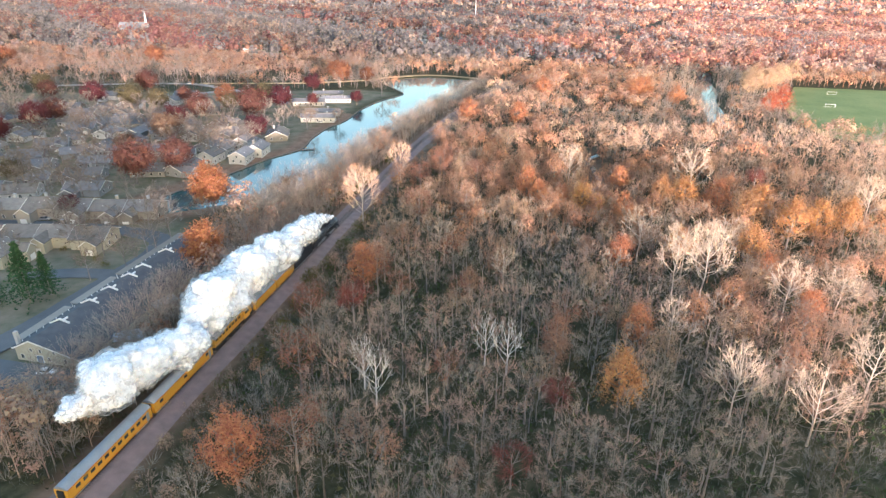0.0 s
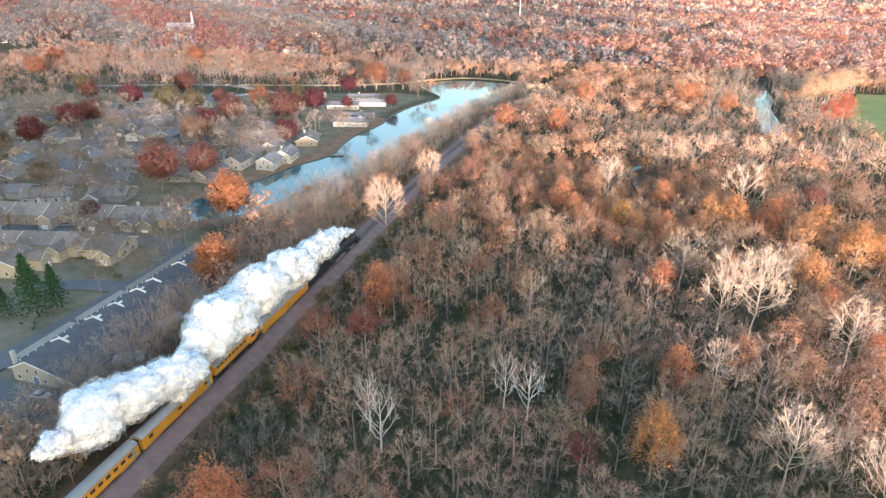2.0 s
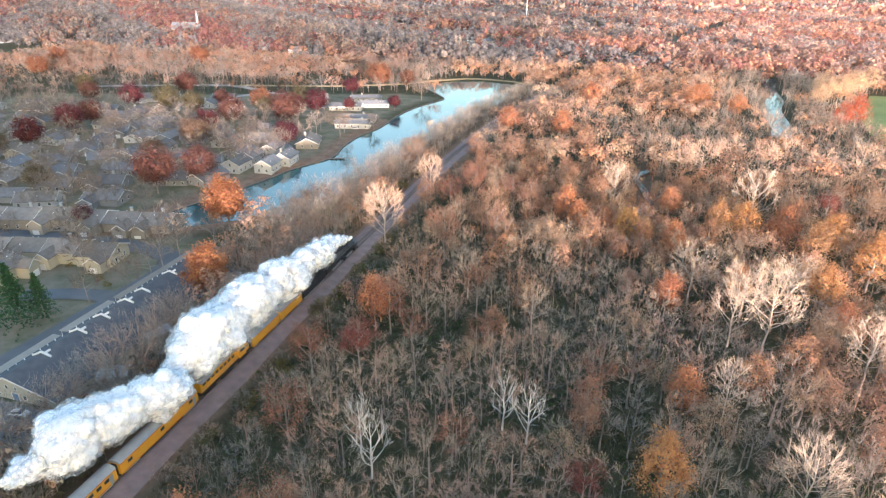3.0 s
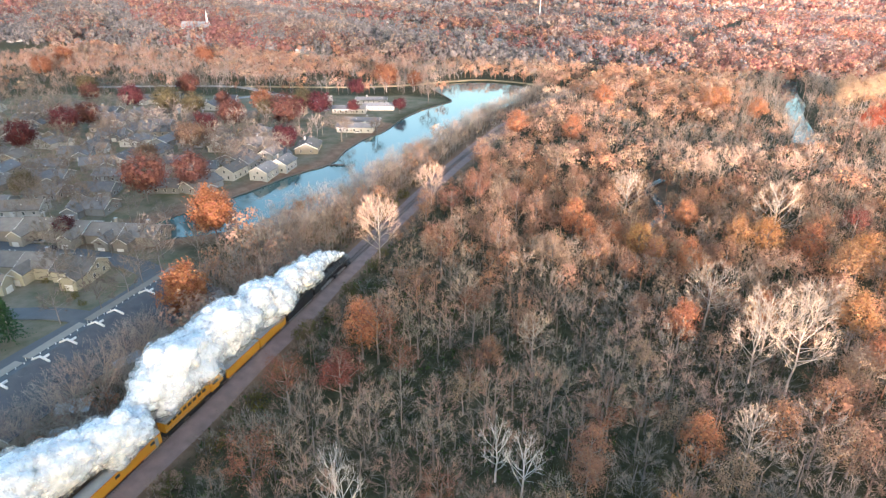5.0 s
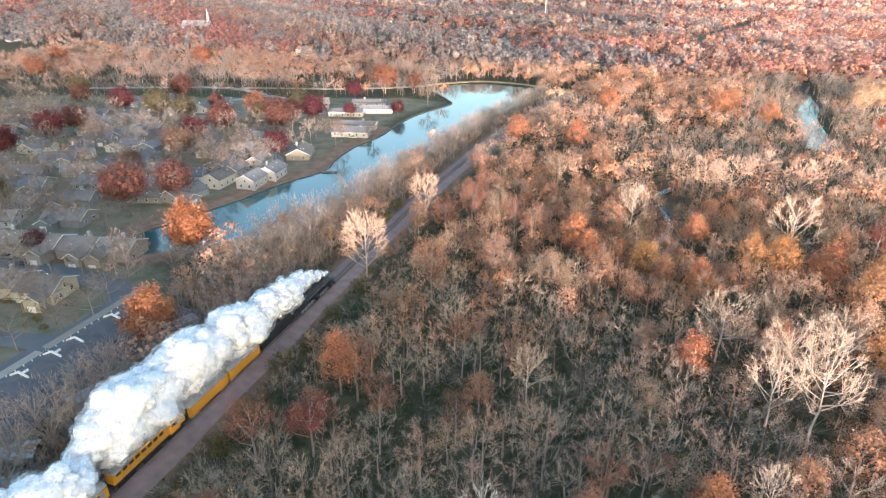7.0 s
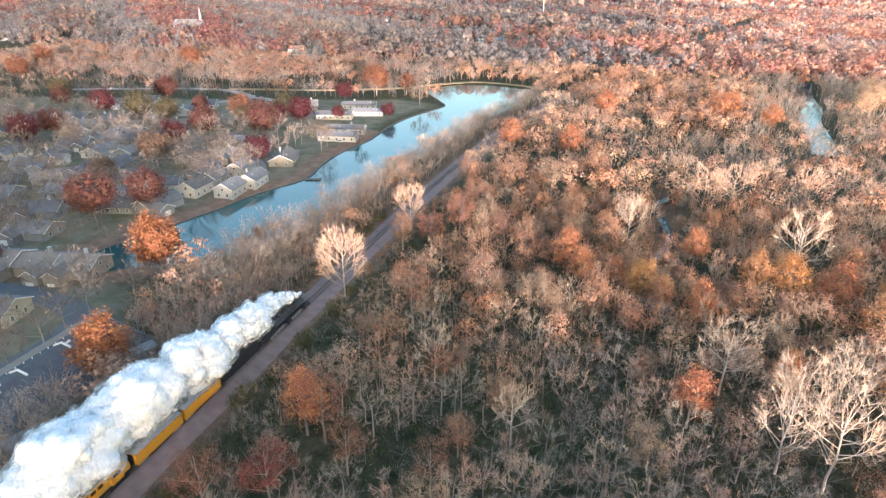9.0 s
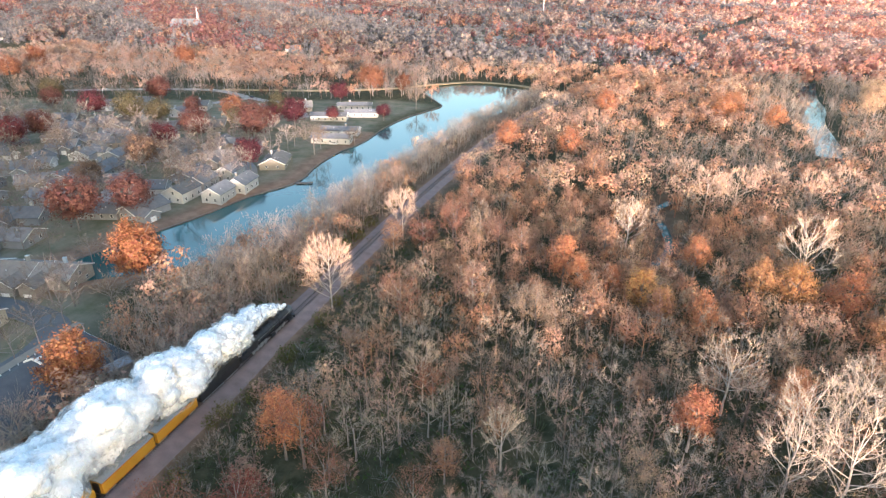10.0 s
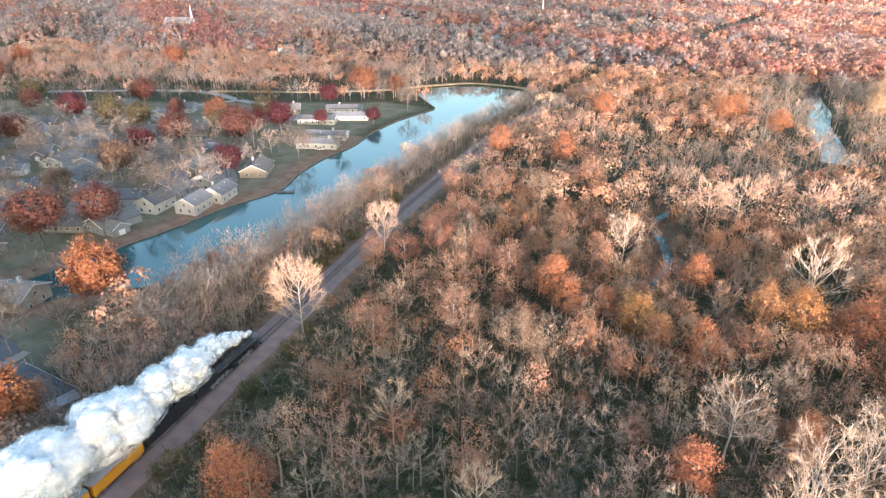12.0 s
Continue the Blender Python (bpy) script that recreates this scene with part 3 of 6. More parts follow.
def bare_tree(seed, h, spread, limbs=9, subs=5, twigs=8, width=0.085, thick=1.0, sub_tubes=False, reach=0.1, fork=0.3, upright=1.0, blades=False, wild=0.4):
    """Branch wood and fine twigs of a leafless tree."""
    r = np.random.default_rng(seed)
    P0, P1, R0, R1, S0, S1, SR = skeleton(r, h, spread, limbs, subs, fork, upright)
    wood = [tubes(P0[:4], P1[:4], R0[:4] * thick, R1[:4] * thick, 5), tubes(P0[4:], P1[4:], R0[4:] * thick, R1[4:] * thick, 3)]
    if blades:
        wood = [tubes(P0[:3], P1[:3], R0[:3] * thick, R1[:3] * thick, 4), slivers(P0[5::2], P1[5::2], R0[5::2] * 1.5, r), slivers(P0[4::2], P1[5::2], R0[4::2] * 1.2, r)]
    if sub_tubes:
        wood.append(tubes(S0, S1, SR * thick, SR * 0.3 * thick, 3))
    n = len(S0)
    k = np.repeat(np.arange(n), twigs)
    u = r.uniform(0.15, 1.0, len(k))[:, None]
    st = S0[k] + (S1[k] - S0[k]) * u
    dr = unit(unit(st - [0, 0, 0.38 * h]) + 0.4 * unit(S1 - S0)[k] + r.normal(0, wild, (len(k), 3)) + [0, 0, 0.2])
    fine = [slivers(st, st + dr * (reach * h * r.uniform(0.5, 1.1, len(k)))[:, None], np.full(len(k), width), r)]
    if not sub_tubes:
        fine.append(slivers(S0, S1, SR * (1.5 if blades else 2.4) * thick, r))
    return join(*wood), join(*fine), (S0, S1)


def slim(tree, twigs=170, width=0.13):
    """A light leafless tree for the distance: limbs as blades, and a domed brush of fine twigs."""
    r = np.random.default_rng(tree)
    n = 12
    d = unit(np.stack([r.normal(0, 1, n), r.normal(0, 1, n), r.uniform(0.15, 1.6, n)], 1))
    tip = d * [6.2, 6.2, 5.4] * r.uniform(0.75, 1.0, (n, 1)) + [0, 0, 8.2]
    fork = np.stack([0 * tip[:, 0], 0 * tip[:, 0], r.uniform(3, 6.5, n)], 1)
    k = r.integers(0, n, twigs)
    u = r.uniform(0.45, 1.05, (twigs, 1))
    st = fork[k] + (tip[k] - fork[k]) * u + r.normal(0, 0.75, (twigs, 3)) * u
    dr = unit(unit(st - [0, 0, 6.5]) + r.normal(0, 0.45, (twigs, 3)) + [0, 0, 0.15])
    tw = slivers(st, st + dr * r.uniform(1.0, 2.3, (twigs, 1)), np.full(twigs, width), r)
    return join(tubes([(0, 0, 0)], [(0, 0, 7)], [0.2], [0.1], 3), slivers(fork, tip, np.full(n, 0.2), r), tw)


def slim_leafy(seed, flecks, size):
    """A light leafy tree for the distance: a broad crown of a few leafy boughs."""
    r = np.random.default_rng(seed)
    n = 11
    d = unit(np.stack([r.normal(0, 1, n), r.normal(0, 1, n), r.uniform(-0.3, 1.3, n)], 1))
    bough = d * [4.5, 4.5, 3.3] * r.uniform(0.7, 1.1, (n, 1)) + [0, 0, 8.8]
    k = r.integers(0, n, flecks)
    q = unit(r.normal(size=(flecks, 3)) + 0.7 * d[k])
    pts = bough[k] + q * r.uniform(1.4, 2.3, (flecks, 1))
    limb = np.zeros((n, 3)) + [0, 0, 4]
    return join(tubes([(0, 0, 0)], [(0, 0, 9)], [0.2], [0.08], 3), slivers(limb, bough, np.full(n, 0.16), r), shell_flakes(pts, unit(q + 0.6 * unit(pts - [0, 0, 6.5])), size, r, 0.3))


def leafy_tree(seed, h, spread, flecks=1300, size=0.42, limbs=9, subs=5, round_top=False, oval=False):
    """Branch wood and a crown of small leaf clumps, ragged at the rim and open in places."""
    r = np.random.default_rng(seed)
    P0, P1, R0, R1, S0, S1, SR = skeleton(r, h, spread, limbs, subs, 0.22, 0.9)
    wood = [tubes(P0[:4], P1[:4], R0[:4], R1[:4], 5), tubes(P0[4:], P1[4:], R0[4:], R1[4:], 3)]
    if round_top:
        n = 130
        c = unit(r.normal(size=(n, 3))) * r.uniform(0.55, 1.0, (n, 1)) ** 0.5
        c[:, 2] = c[:, 2] * 0.95
        c = c * [spread * 0.92, spread * 0.92, h * 0.36] + [0, 0, h * 0.60]
        lump = 0.15 * spread
    elif oval:
        n = 110
        c = unit(r.normal(size=(n, 3))) * r.uniform(0.35, 1.0, (n, 1)) ** 0.5
        wide = np.clip(1.15 - 0.45 * (c[:, 2:] + 0.3), 0.5, 1.15)
        c = c * [spread * 0.85, spread * 0.85, h * 0.4] * np.concatenate([wide, wide, 0 * wide + 1], 1) + [0, 0, h * 0.58]
        lump = 0.15 * spread
    else:
        c = np.concatenate([S1, S0 + (S1 - S0) * 0.5, P1[4:]])
        lump = 0.14 * spread
    keep = r.random(len(c)) > 0.12
    c = c[keep]
    k = r.integers(0, len(c), flecks)
    pts = c[k] + r.normal(0, 1, (flecks, 3)) * lump * r.uniform(0.5, 1.2, len(c))[k][:, None]
    out = unit(pts - [0, 0, h * 0.5])
    fine = [shell_flakes(pts, out, size, r, 0.6), slivers(S0, S1, SR * 2.2, r)]
    if round_top or oval:
        k = r.integers(0, len(c), flecks // 5)
        deep = (c[k] - [0, 0, h * 0.58]) * 0.82 + [0, 0, h * 0.58] + r.normal(0, lump * 0.6, (len(k), 3))
        fine.append(shell_flakes(deep, unit(deep - [0, 0, h * 0.5]), size * 2.3, r, 0.35))
    return join(*wood), join(*fine)


def conifer(seed, h, spread):
    r = np.random.default_rng(seed)
    wood = tubes([(0, 0, 0)], [(0, 0, h)], [0.02 * h], [0.004 * h], 6)
    pts = []
    for k in range(150):
        u = (k / 150) ** 0.8
        z = h * (0.06 + 0.92 * u)
        reach = spread * (1 - u) * r.uniform(0.7, 1.1) + 0.2
        az = k * 2.4
        for s in np.linspace(0.15, 1, 20):
            pts.append((math.cos(az) * reach * s, math.sin(az) * reach * s, z - 0.10 * reach * s * s))
    pts = np.array(pts) + r.normal(0, 0.22, (len(pts), 3))
    return wood, flakes(pts, 0.36, r)


def shrub(seed, rad, h):
    r = np.random.default_rng(seed)
    c = unit(r.normal(size=(26, 3))) * [rad * 0.7, rad * 0.7, h * 0.4] + [0, 0, h * 0.5]
    pts = c[r.integers(0, 26, 420)] + r.normal(0, 0.22 * rad, (420, 3))
    pts[:, 2] = np.maximum(pts[:, 2], 0.1)
    stems = tubes(np.zeros((6, 3)), c[:6], np.full(6, 0.06), np.full(6, 0.02), 3)
    return stems, flakes(pts, 0.22, r)


def tree_kind(name, label, category, wood, fine, bark, leaf):
    """A tree standing at the origin as a thing of trunk and crown; kept as the model for its copies."""
    t = thing(name, label, category)
    for pn, (v, f), mat in (("trunk", wood, bark), ("crown", fine, leaf)):
        ob = new(pn, np_mesh(name + "_" + pn, v, f, mat))
        ob.parent = t
    return t


def scatter(x0, x1, y0, y1, step, r, warp=0.48):
    ax, ay = np.meshgrid(np.arange(x0, x1, step), np.arange(y0, y1, step))
    return ax.ravel() + r.uniform(-warp, warp, ax.size) * step, ay.ravel() + r.uniform(-warp, warp, ax.size) * step


def plant(models, spots, group, r, size_of=1.0, tall=1.0):
    """The first spot of each model takes the model itself, the others take copies. Spots: x, y, scale."""
    used = set()
    for n, (x, y, s) in enumerate(spots):
        mo = models[n % len(models)]
        m = pose(x, y, float(land_z(x, y)) - 0.05, 0, 0, r.uniform(0, 360)) @ Matrix.Diagonal((s * size_of, s * size_of, min(s, s**tall) * size_of * r.uniform(0.92, 1.08), 1))
        if mo.name in used:
            loc, rot, sc = m.decompose()
            ob = copy_thing(mo, Matrix.LocRotScale(loc, rot, None))
            ob.scale = sc
        else:
            used.add(mo.name)
            ob = mo
            ob.matrix_basis = m
        tagged(ob, group=group)


# pale sycamores: x, y, crown radius
SYC = [(-43, 98, 6), (-14, 117, 6.4), (-20, 120, 5), (38, 108, 6.8), (54, 105, 7.2), (42, 169, 10), (34, 172, 8), (64, 161, 7.2), (74, 127, 5.9), (81, 168, 4),
       (-1, 282, 7), (118, 246, 8.9), (112, 338, 13), (126, 330, 13), (145, 316, 13), (-43, 179, 2.6), (-48, 104, 3.8), (25, 196, 8.6), (54, 201, 6.3), (29, 139, 3.2)]
SYC += [(53, 267, 11), (28, 326, 12), (40, 334, 12), (54, 348, 12), (69, 340, 13), (82, 350, 13), (95, 340, 10), (39, 187, 7), (48, 191, 5.9), (-20, 163, 3.7),
        (22, 357, 8), (59, 600, 8.7), (81, 586, 8.4), (-4, 338, 5.4), (14, 361, 8)]
syc_models = []
for k in range(4):
    w, f, _ = bare_tree(40 + k, 26, 8.4, limbs=15, subs=7, twigs=16, width=0.065, thick=0.72, sub_tubes=True, reach=0.08, fork=0.2 if k % 2 else 0.27, upright=1.0)
    syc_models.append(tree_kind("sycamore_tree", "tall bare sycamore with pale cream-white limbs", "tree", w, f, M["bark_pale"], M["twig_pale"]))
plant(syc_models, [(x, y, 0.50 + 0.05 * s) for x, y, s in SYC if y < 300 and not (y < 125 and x < 0)], "pale sycamores", rng)
white_models = []
for k in range(2):
    w, f, _ = bare_tree(64 + k, 23, 5.6, limbs=11, subs=6, twigs=5, width=0.07, thick=0.8, sub_tubes=True, reach=0.08, fork=0.16, upright=1.1, wild=0.35)
    white_models.append(tree_kind("sycamore_tree", "slender bare sycamore with chalk-white upright limbs", "tree", w, f, M["bark_white"], M["twig_white"]))
plant(white_models, [(x, y, 0.50 + 0.05 * s) for x, y, s in SYC if y < 125 and x < 0], "white sycamores", rng)
tan_models = []
for k in range(3):
    w, f, _ = bare_tree(46 + k, 22, 8.6, limbs=14, subs=7, twigs=15, width=0.10, thick=0.6, sub_tubes=True, reach=0.1, fork=0.22, upright=0.95, wild=0.45)
    tan_models.append(tree_kind("sycamore_tree", "broad bare sycamore with dense tan twigs", "tree", w, f, M["bark_tan"], M["twig_tan"]))
plant(tan_models, [(x, y, 0.42 + 0.05 * s) for x, y, s in SYC if y >= 300], "tan sycamores", rng)

# two dense round-headed trees beside the track
TRACK_TREES = [(-84.4, 212, 1.36), (-84.0, 270, 1.05)]
w, f, _ = bare_tree(52, 19, 6.2, limbs=18, subs=9, twigs=16, width=0.075, thick=0.6, sub_tubes=True, reach=0.1, fork=0.12, upright=1.1)
track_tree = tree_kind("bare_track_tree", "round-headed bare tree with dense tan twigs beside the track", "tree", w, f, M["bark_pale"], M["twig_tan"])
plant([track_tree], TRACK_TREES, "bare trees beside the track", rng)

# trees in autumn leaf among the woods: x, y, crown radius
WOOD_LEAF = {
    "orange": [(-64, 152, 6.4), (-62, 67, 8.5), (61, 247, 8.7), (-36, 384, 9.5), (56, 518, 12), (64, 183, 3.8), (39, 195, 4.3), (-70, 394, 11), (19, 134, 4.8), (69, 156, 4.7),
               (-19, 246, 7.4), (-4, 243, 3.8), (22, 269, 5.8), (17, 181, 5.7), (40, 201, 3.6), (-26, 500, 12), (49, 502, 12), (76, 481, 11), (21, 227, 5), (-14, 239, 5)],
    "ochre": [(13, 106, 6.9), (76, 244, 9.5), (82, 220, 9.5), (93, 226, 8), (105, 231, 7.9), (5, 236, 6.6), (68, 230, 8.3), (11, 232, 4), (62, 196, 7.2), (48, 250, 8), (39, 253, 6.2)],
    "rust": [(-53, 75, 7.4), (-63, 100, 6.4), (-71, 126, 6), (-28, 106, 3.1), (-58, 203, 8), (-64, 272, 9), (-59, 151, 6.4), (0, 136, 3.9), (-39, 175, 4.4), (-60, 262, 8), (-50, 144, 3.8), (9, 144, 3.2), (-32, 144, 3.3),
             (-70, 255, 6), (-44, 262, 6), (-62, 290, 7)],
    "red": [(-60, 131, 5), (-1, 102, 2.7), (-9, 79, 2.9), (84, 280, 5)],
    "copper": [(-2, 120, 3.4), (47, 155, 6.5), (35, 144, 4.8), (62, 140, 6.5), (56, 127, 4.6), (-23, 170, 3.9), (54, 160, 4.4), (10, 228, 4.7), (33, 230, 5.6), (2, 215, 3.6), (-80, 251, 5.3), (-35, 257, 6.4), (-8, 266, 7.5), (-55, 324, 9.7), (-75, 325, 8.7), (-19, 344, 10.2), (49, 143, 5.5), (-30, 156, 2.8), (-2, 125, 4.7), (-42, 220, 7.7), (-8, 218, 6.6)],
    "beige": [(25, 123, 4.9), (45, 140, 5.1), (-32, 138, 3.0), (-5, 109, 3.8), (6, 165, 3.4), (-26, 216, 4.4), (-16, 209, 4.0), (-51, 261, 6.6), (-19, 272, 5.8), (-36, 323, 9.5), (55, 168, 5.5), (9, 159, 3.5), (15, 140, 3.6), (-22, 213, 7.4)],
    "scarlet": [(150, 480, 13), (138, 468, 10)],
    "straw": [(165, 578, 12), (143, 548, 11), (152, 562, 12), (180, 600, 12), (204, 639, 13), (157, 590, 12), (190, 622, 12), (172, 592, 11), (148, 575, 11)],
}
WORDS = {"orange": "burnt-orange autumn leaves", "ochre": "yellow-ochre autumn leaves", "rust": "thin rusty brown leaves", "red": "dull red autumn leaves",
         "scarlet": "bright scarlet leaves", "straw": "pale straw-gold leaves", "maroon": "dense dark maroon leaves", "olive": "olive and yellowish leaves",
         "beige": "faded beige leaves", "copper": "thin coppery brown leaves"}
for k, (kind, spots) in enumerate(WOOD_LEAF.items()):
    models = []
    for j in range(2):
        w, f = leafy_tree(100 + 7 * k + j, 20, 6.5, flecks=3800 if kind not in ("rust", "copper", "beige") else 2800, size=0.16 if kind in ("rust", "copper", "beige") else 0.175, oval=kind not in ("rust", "red", "beige"))
        models.append(tree_kind("autumn_tree", "woodland tree with " + WORDS[kind], "tree", w, f, M["bark"], M[kind]))
    plant(models, [(x, y, 0.42 + 0.08 * s) for x, y, s in spots], "autumn trees in the woods", rng, tall=0.7 if kind in ("scarlet", "straw") else 0.45)

# garden trees: x, y, crown radius
HOOD_LEAF = {
    "maroon": [(-250, 333, 8.4), (-214, 410, 10), (-190, 325, 7.6), (-355, 388, 9.5), (-335, 311, 9.5), (-329, 276, 9), (-169, 450, 5.2), (-199, 434, 4.6), (-223, 492, 8),
               (-206, 190, 4.2), (-225, 400, 7)],
    "rust": [(-208, 235, 11), (-197, 253, 9), (-249, 359, 9.8), (-217, 371, 11.5), (-352, 447, 10), (-343, 336, 9), (-300, 420, 6), (-408, 402, 8)],
    "orange": [(-212, 528, 12), (-255, 404, 9), (-549, 485, 11), (-586, 544, 11), (-448, 595, 11), (-190, 540, 8)],
    "ochre": [(-238, 305, 9), (-241, 274, 7)],
    "olive": [(-320, 383, 10.5), (-298, 384, 9.5), (-233, 422, 8.5), (-434, 425, 9.5), (-248, 396, 7), (-265, 222, 6), (-330, 255, 8)],
    "beige": [(-229, 312, 8.5), (-212, 318, 8.5), (-161, 492, 9), (-160, 386, 5.5), (-193, 277, 9), (-255, 261, 8), (-173, 361, 9), (-300, 309, 9)],
}
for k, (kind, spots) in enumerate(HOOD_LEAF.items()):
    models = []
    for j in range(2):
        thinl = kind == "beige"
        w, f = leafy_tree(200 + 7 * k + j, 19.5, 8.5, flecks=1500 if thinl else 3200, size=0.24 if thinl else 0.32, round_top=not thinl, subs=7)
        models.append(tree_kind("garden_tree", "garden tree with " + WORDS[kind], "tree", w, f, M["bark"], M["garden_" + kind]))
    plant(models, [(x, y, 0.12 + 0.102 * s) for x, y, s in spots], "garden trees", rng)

# two fiery trees at the foot of the pond
fire_models = []
for k in range(2):
    w, f = leafy_tree(260 + k, 20, 7.6, flecks=5200, size=0.27, oval=True, subs=7)
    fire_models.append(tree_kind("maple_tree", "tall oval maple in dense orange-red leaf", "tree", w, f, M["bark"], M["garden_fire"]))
plant(fire_models, [(-149, 205, 1.26), (-121, 154, 1.08)], "fiery trees", rng)

# spruces by the lane
w, f = conifer(5, 19, 7.2)
spruce = tree_kind("spruce_tree", "dense dark green spruce on the lawn", "tree", w, f, M["bark"], M["needles"])
plant([spruce], [(-164, 123.5, 1.12), (-162, 129.5, 0.8), (-173, 121, 0.6)], "spruces", rng)

# bare garden trees
bare_models = []
for k in range(3):
    w, f, _ = bare_tree(60 + k, 14, 5.6, limbs=9, subs=6, twigs=11, width=0.115, thick=0.8, reach=0.12, wild=0.5)
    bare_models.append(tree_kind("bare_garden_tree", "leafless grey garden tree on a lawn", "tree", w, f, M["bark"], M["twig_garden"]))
BARE = [(-149, 149, 1.0), (-147, 158, 1.2), (-157, 141, 0.9), (-151, 168, 1.1), (-150, 176, 1.2), (-160, 188, 1.2), (-142, 186, 1.1), (-178, 183, 0.8), (-195, 184, 0.6),
        (-225, 214, 1.1), (-238, 222, 1.2), (-250, 212, 1.2), (-212, 214, 0.9), (-196, 212, 1.0), (-180, 214, 1.0), (-170, 222, 0.9), (-275, 235, 1.0), (-285, 262, 1.0),
        (-300, 330, 0.9), (-270, 330, 0.9), (-185, 290, 0.8), (-175, 372, 1.0), (-195, 390, 0.9), (-380, 350, 1.1), (-420, 380, 1.1), (-460, 420, 1.2), (-400, 300, 1.1),
        (-360, 270, 1.0), (-320, 222, 1.0), (-300, 200, 1.1)]
BARE += [(a, b, rng.uniform(0.75, 1.4)) for a, b in zip(*scatter(-500, -160, 150, 510, 15.0, rng))
         if inside(HOOD, np.array([a]), np.array([b]))[0] and signed(POND, np.array([a]), np.array([b]))[0] > 16 and a < -165 and rng.random() < 0.8]
plant(bare_models, BARE[:295], "bare garden trees", rng)

# olive shrubs along the track
shrub_models = []
for k in range(2):
    w, f = shrub(80 + k, 2.4, 2.6)
    shrub_models.append(tree_kind("shrub", "low olive-green shrub beside the ballast", "shrub", w, f, M["bark"], M["shrub"]))
SHRUB = [(-85, 160, 1.2), (-82, 168, 1.4), (-83, 184, 1.4), (-80, 126, 1.2), (-81, 112, 1.1), (-86, 156, 0.9), (-83, 203, 1.3), (-82, 140, 1.0), (-84, 214, 1.0), (-82, 98, 1.2),
         (-100, 245, 1.5), (-101, 252, 1.6), (-100, 262, 1.5), (-100, 276, 1.3), (-99, 300, 1.3), (-100, 318, 1.4), (-138, 99, 0.5), (-134, 100, 0.5), (-130, 99, 0.5),
         (-166, 155, 0.8), (-172, 158, 0.7), (-160, 152, 0.6), (-184, 160, 0.6)]
plant(shrub_models, SHRUB, "shrubs", rng)

# ---------------------------------------------------------------- woods
# colours of woodland crowns: bare grey, bare brown, rust, orange, red, straw
CROWN = np.array([(0.33, 0.275, 0.225), (0.38, 0.275, 0.21), (0.36, 0.23, 0.165), (0.39, 0.22, 0.135), (0.26, 0.11, 0.08), (0.43, 0.31, 0.215), (0.29, 0.26, 0.225), (0.40, 0.27, 0.19)])


def patch(x, y, scale, seed):
    """Slow variation over the plan, about -1 to 1."""
    return (np.sin(x / scale + seed) * np.cos(y / scale * 1.3 + 2 * seed) + np.sin((x + y) / scale * 0.7 + 3 * seed)) / 2


ROAD4 = np.array([(-560, 440), (-470, 468), (-390, 500), (-345, 507), (-300, 488), (-250, 470)], float)
ROOM = np.array([(a, b - 2.0, 3.2 + 0.12 * c) for a, b, c in SYC] + [(a, b, 5.0) for a, b, _ in TRACK_TREES] + [(-149, 203, 9.0), (-121, 152, 6.0)] + [(a, b - 2.0, 2.5 + 0.4 * c) for s_ in WOOD_LEAF.values() for a, b, c in s_])


def in_woods(x, y):
    tx = x - track_x(y)
    ok = (tx > np.interp(y, (370, 405), (8.2, 4.0))) | (tx < -6.5)
    ok &= signed(POND, x, y) > 3
    ok &= (far_from(CREEK, x, y) > 3.2) & (far_from(RIVER, x, y) > 6.5) & (signed(FIELD, x, y) > 4)
    ok &= ~inside(HOOD, x, y) & (far_from(ROAD4, x, y) > 6)
    for a, b, c in ROOM:
        ok &= np.hypot(x - a, y - b) > c
    return ok


def tiled(models, x, y, s, which, tint, r, woody=(0,) * 20):
    """All trees of a stand in one mesh; the first vertices of a model are bark, darker than its twigs."""
    vs, ts, cs, n = [], [], [], 0
    z = land_z(x, y)
    for k, (v, t) in enumerate(models):
        m = np.flatnonzero(which == k)
        a = r.uniform(0, 2 * np.pi, len(m))
        c, sn = np.cos(a)[:, None], np.sin(a)[:, None]
        sx, sz = s[m][:, None], (s[m] * r.uniform(0.85, 1.15, len(m)))[:, None]
        px = (v[None, :, 0] * c - v[None, :, 1] * sn) * sx + x[m][:, None]
        py = (v[None, :, 0] * sn + v[None, :, 1] * c) * sx + y[m][:, None]
        pz = v[None, :, 2] * sz + z[m][:, None]
        vs.append(np.stack([px, py, pz], -1).reshape(-1, 3))
        ts.append((t[None] + (np.arange(len(m)) * len(v))[:, None, None]).reshape(-1, 3) + n)
        cs.append((tint[m][:, None] * np.where(np.arange(len(v)) < woody[k], 0.62, 1.0)[None, :, None]).reshape(-1, 3))
        n += len(m) * len(v)
    return np.concatenate(vs), np.concatenate(ts), np.concatenate(cs)


def crown_colours(x, y, r, leafy):
    """Bare crowns, with a share of leafy ones in patches."""
    n = len(x)
    p = leafy * (1 + 0.9 * patch(x, y, 38, 1.0))
    u = r.random(n)
    pick = np.where(u < p, r.choice([2, 3, 3, 2, 5, 2, 7], n), r.choice([0, 0, 1, 1, 6], n))
    return CROWN[pick] * r.uniform(0.8, 1.2, (n, 1)), pick


r = np.random.default_rng(11)
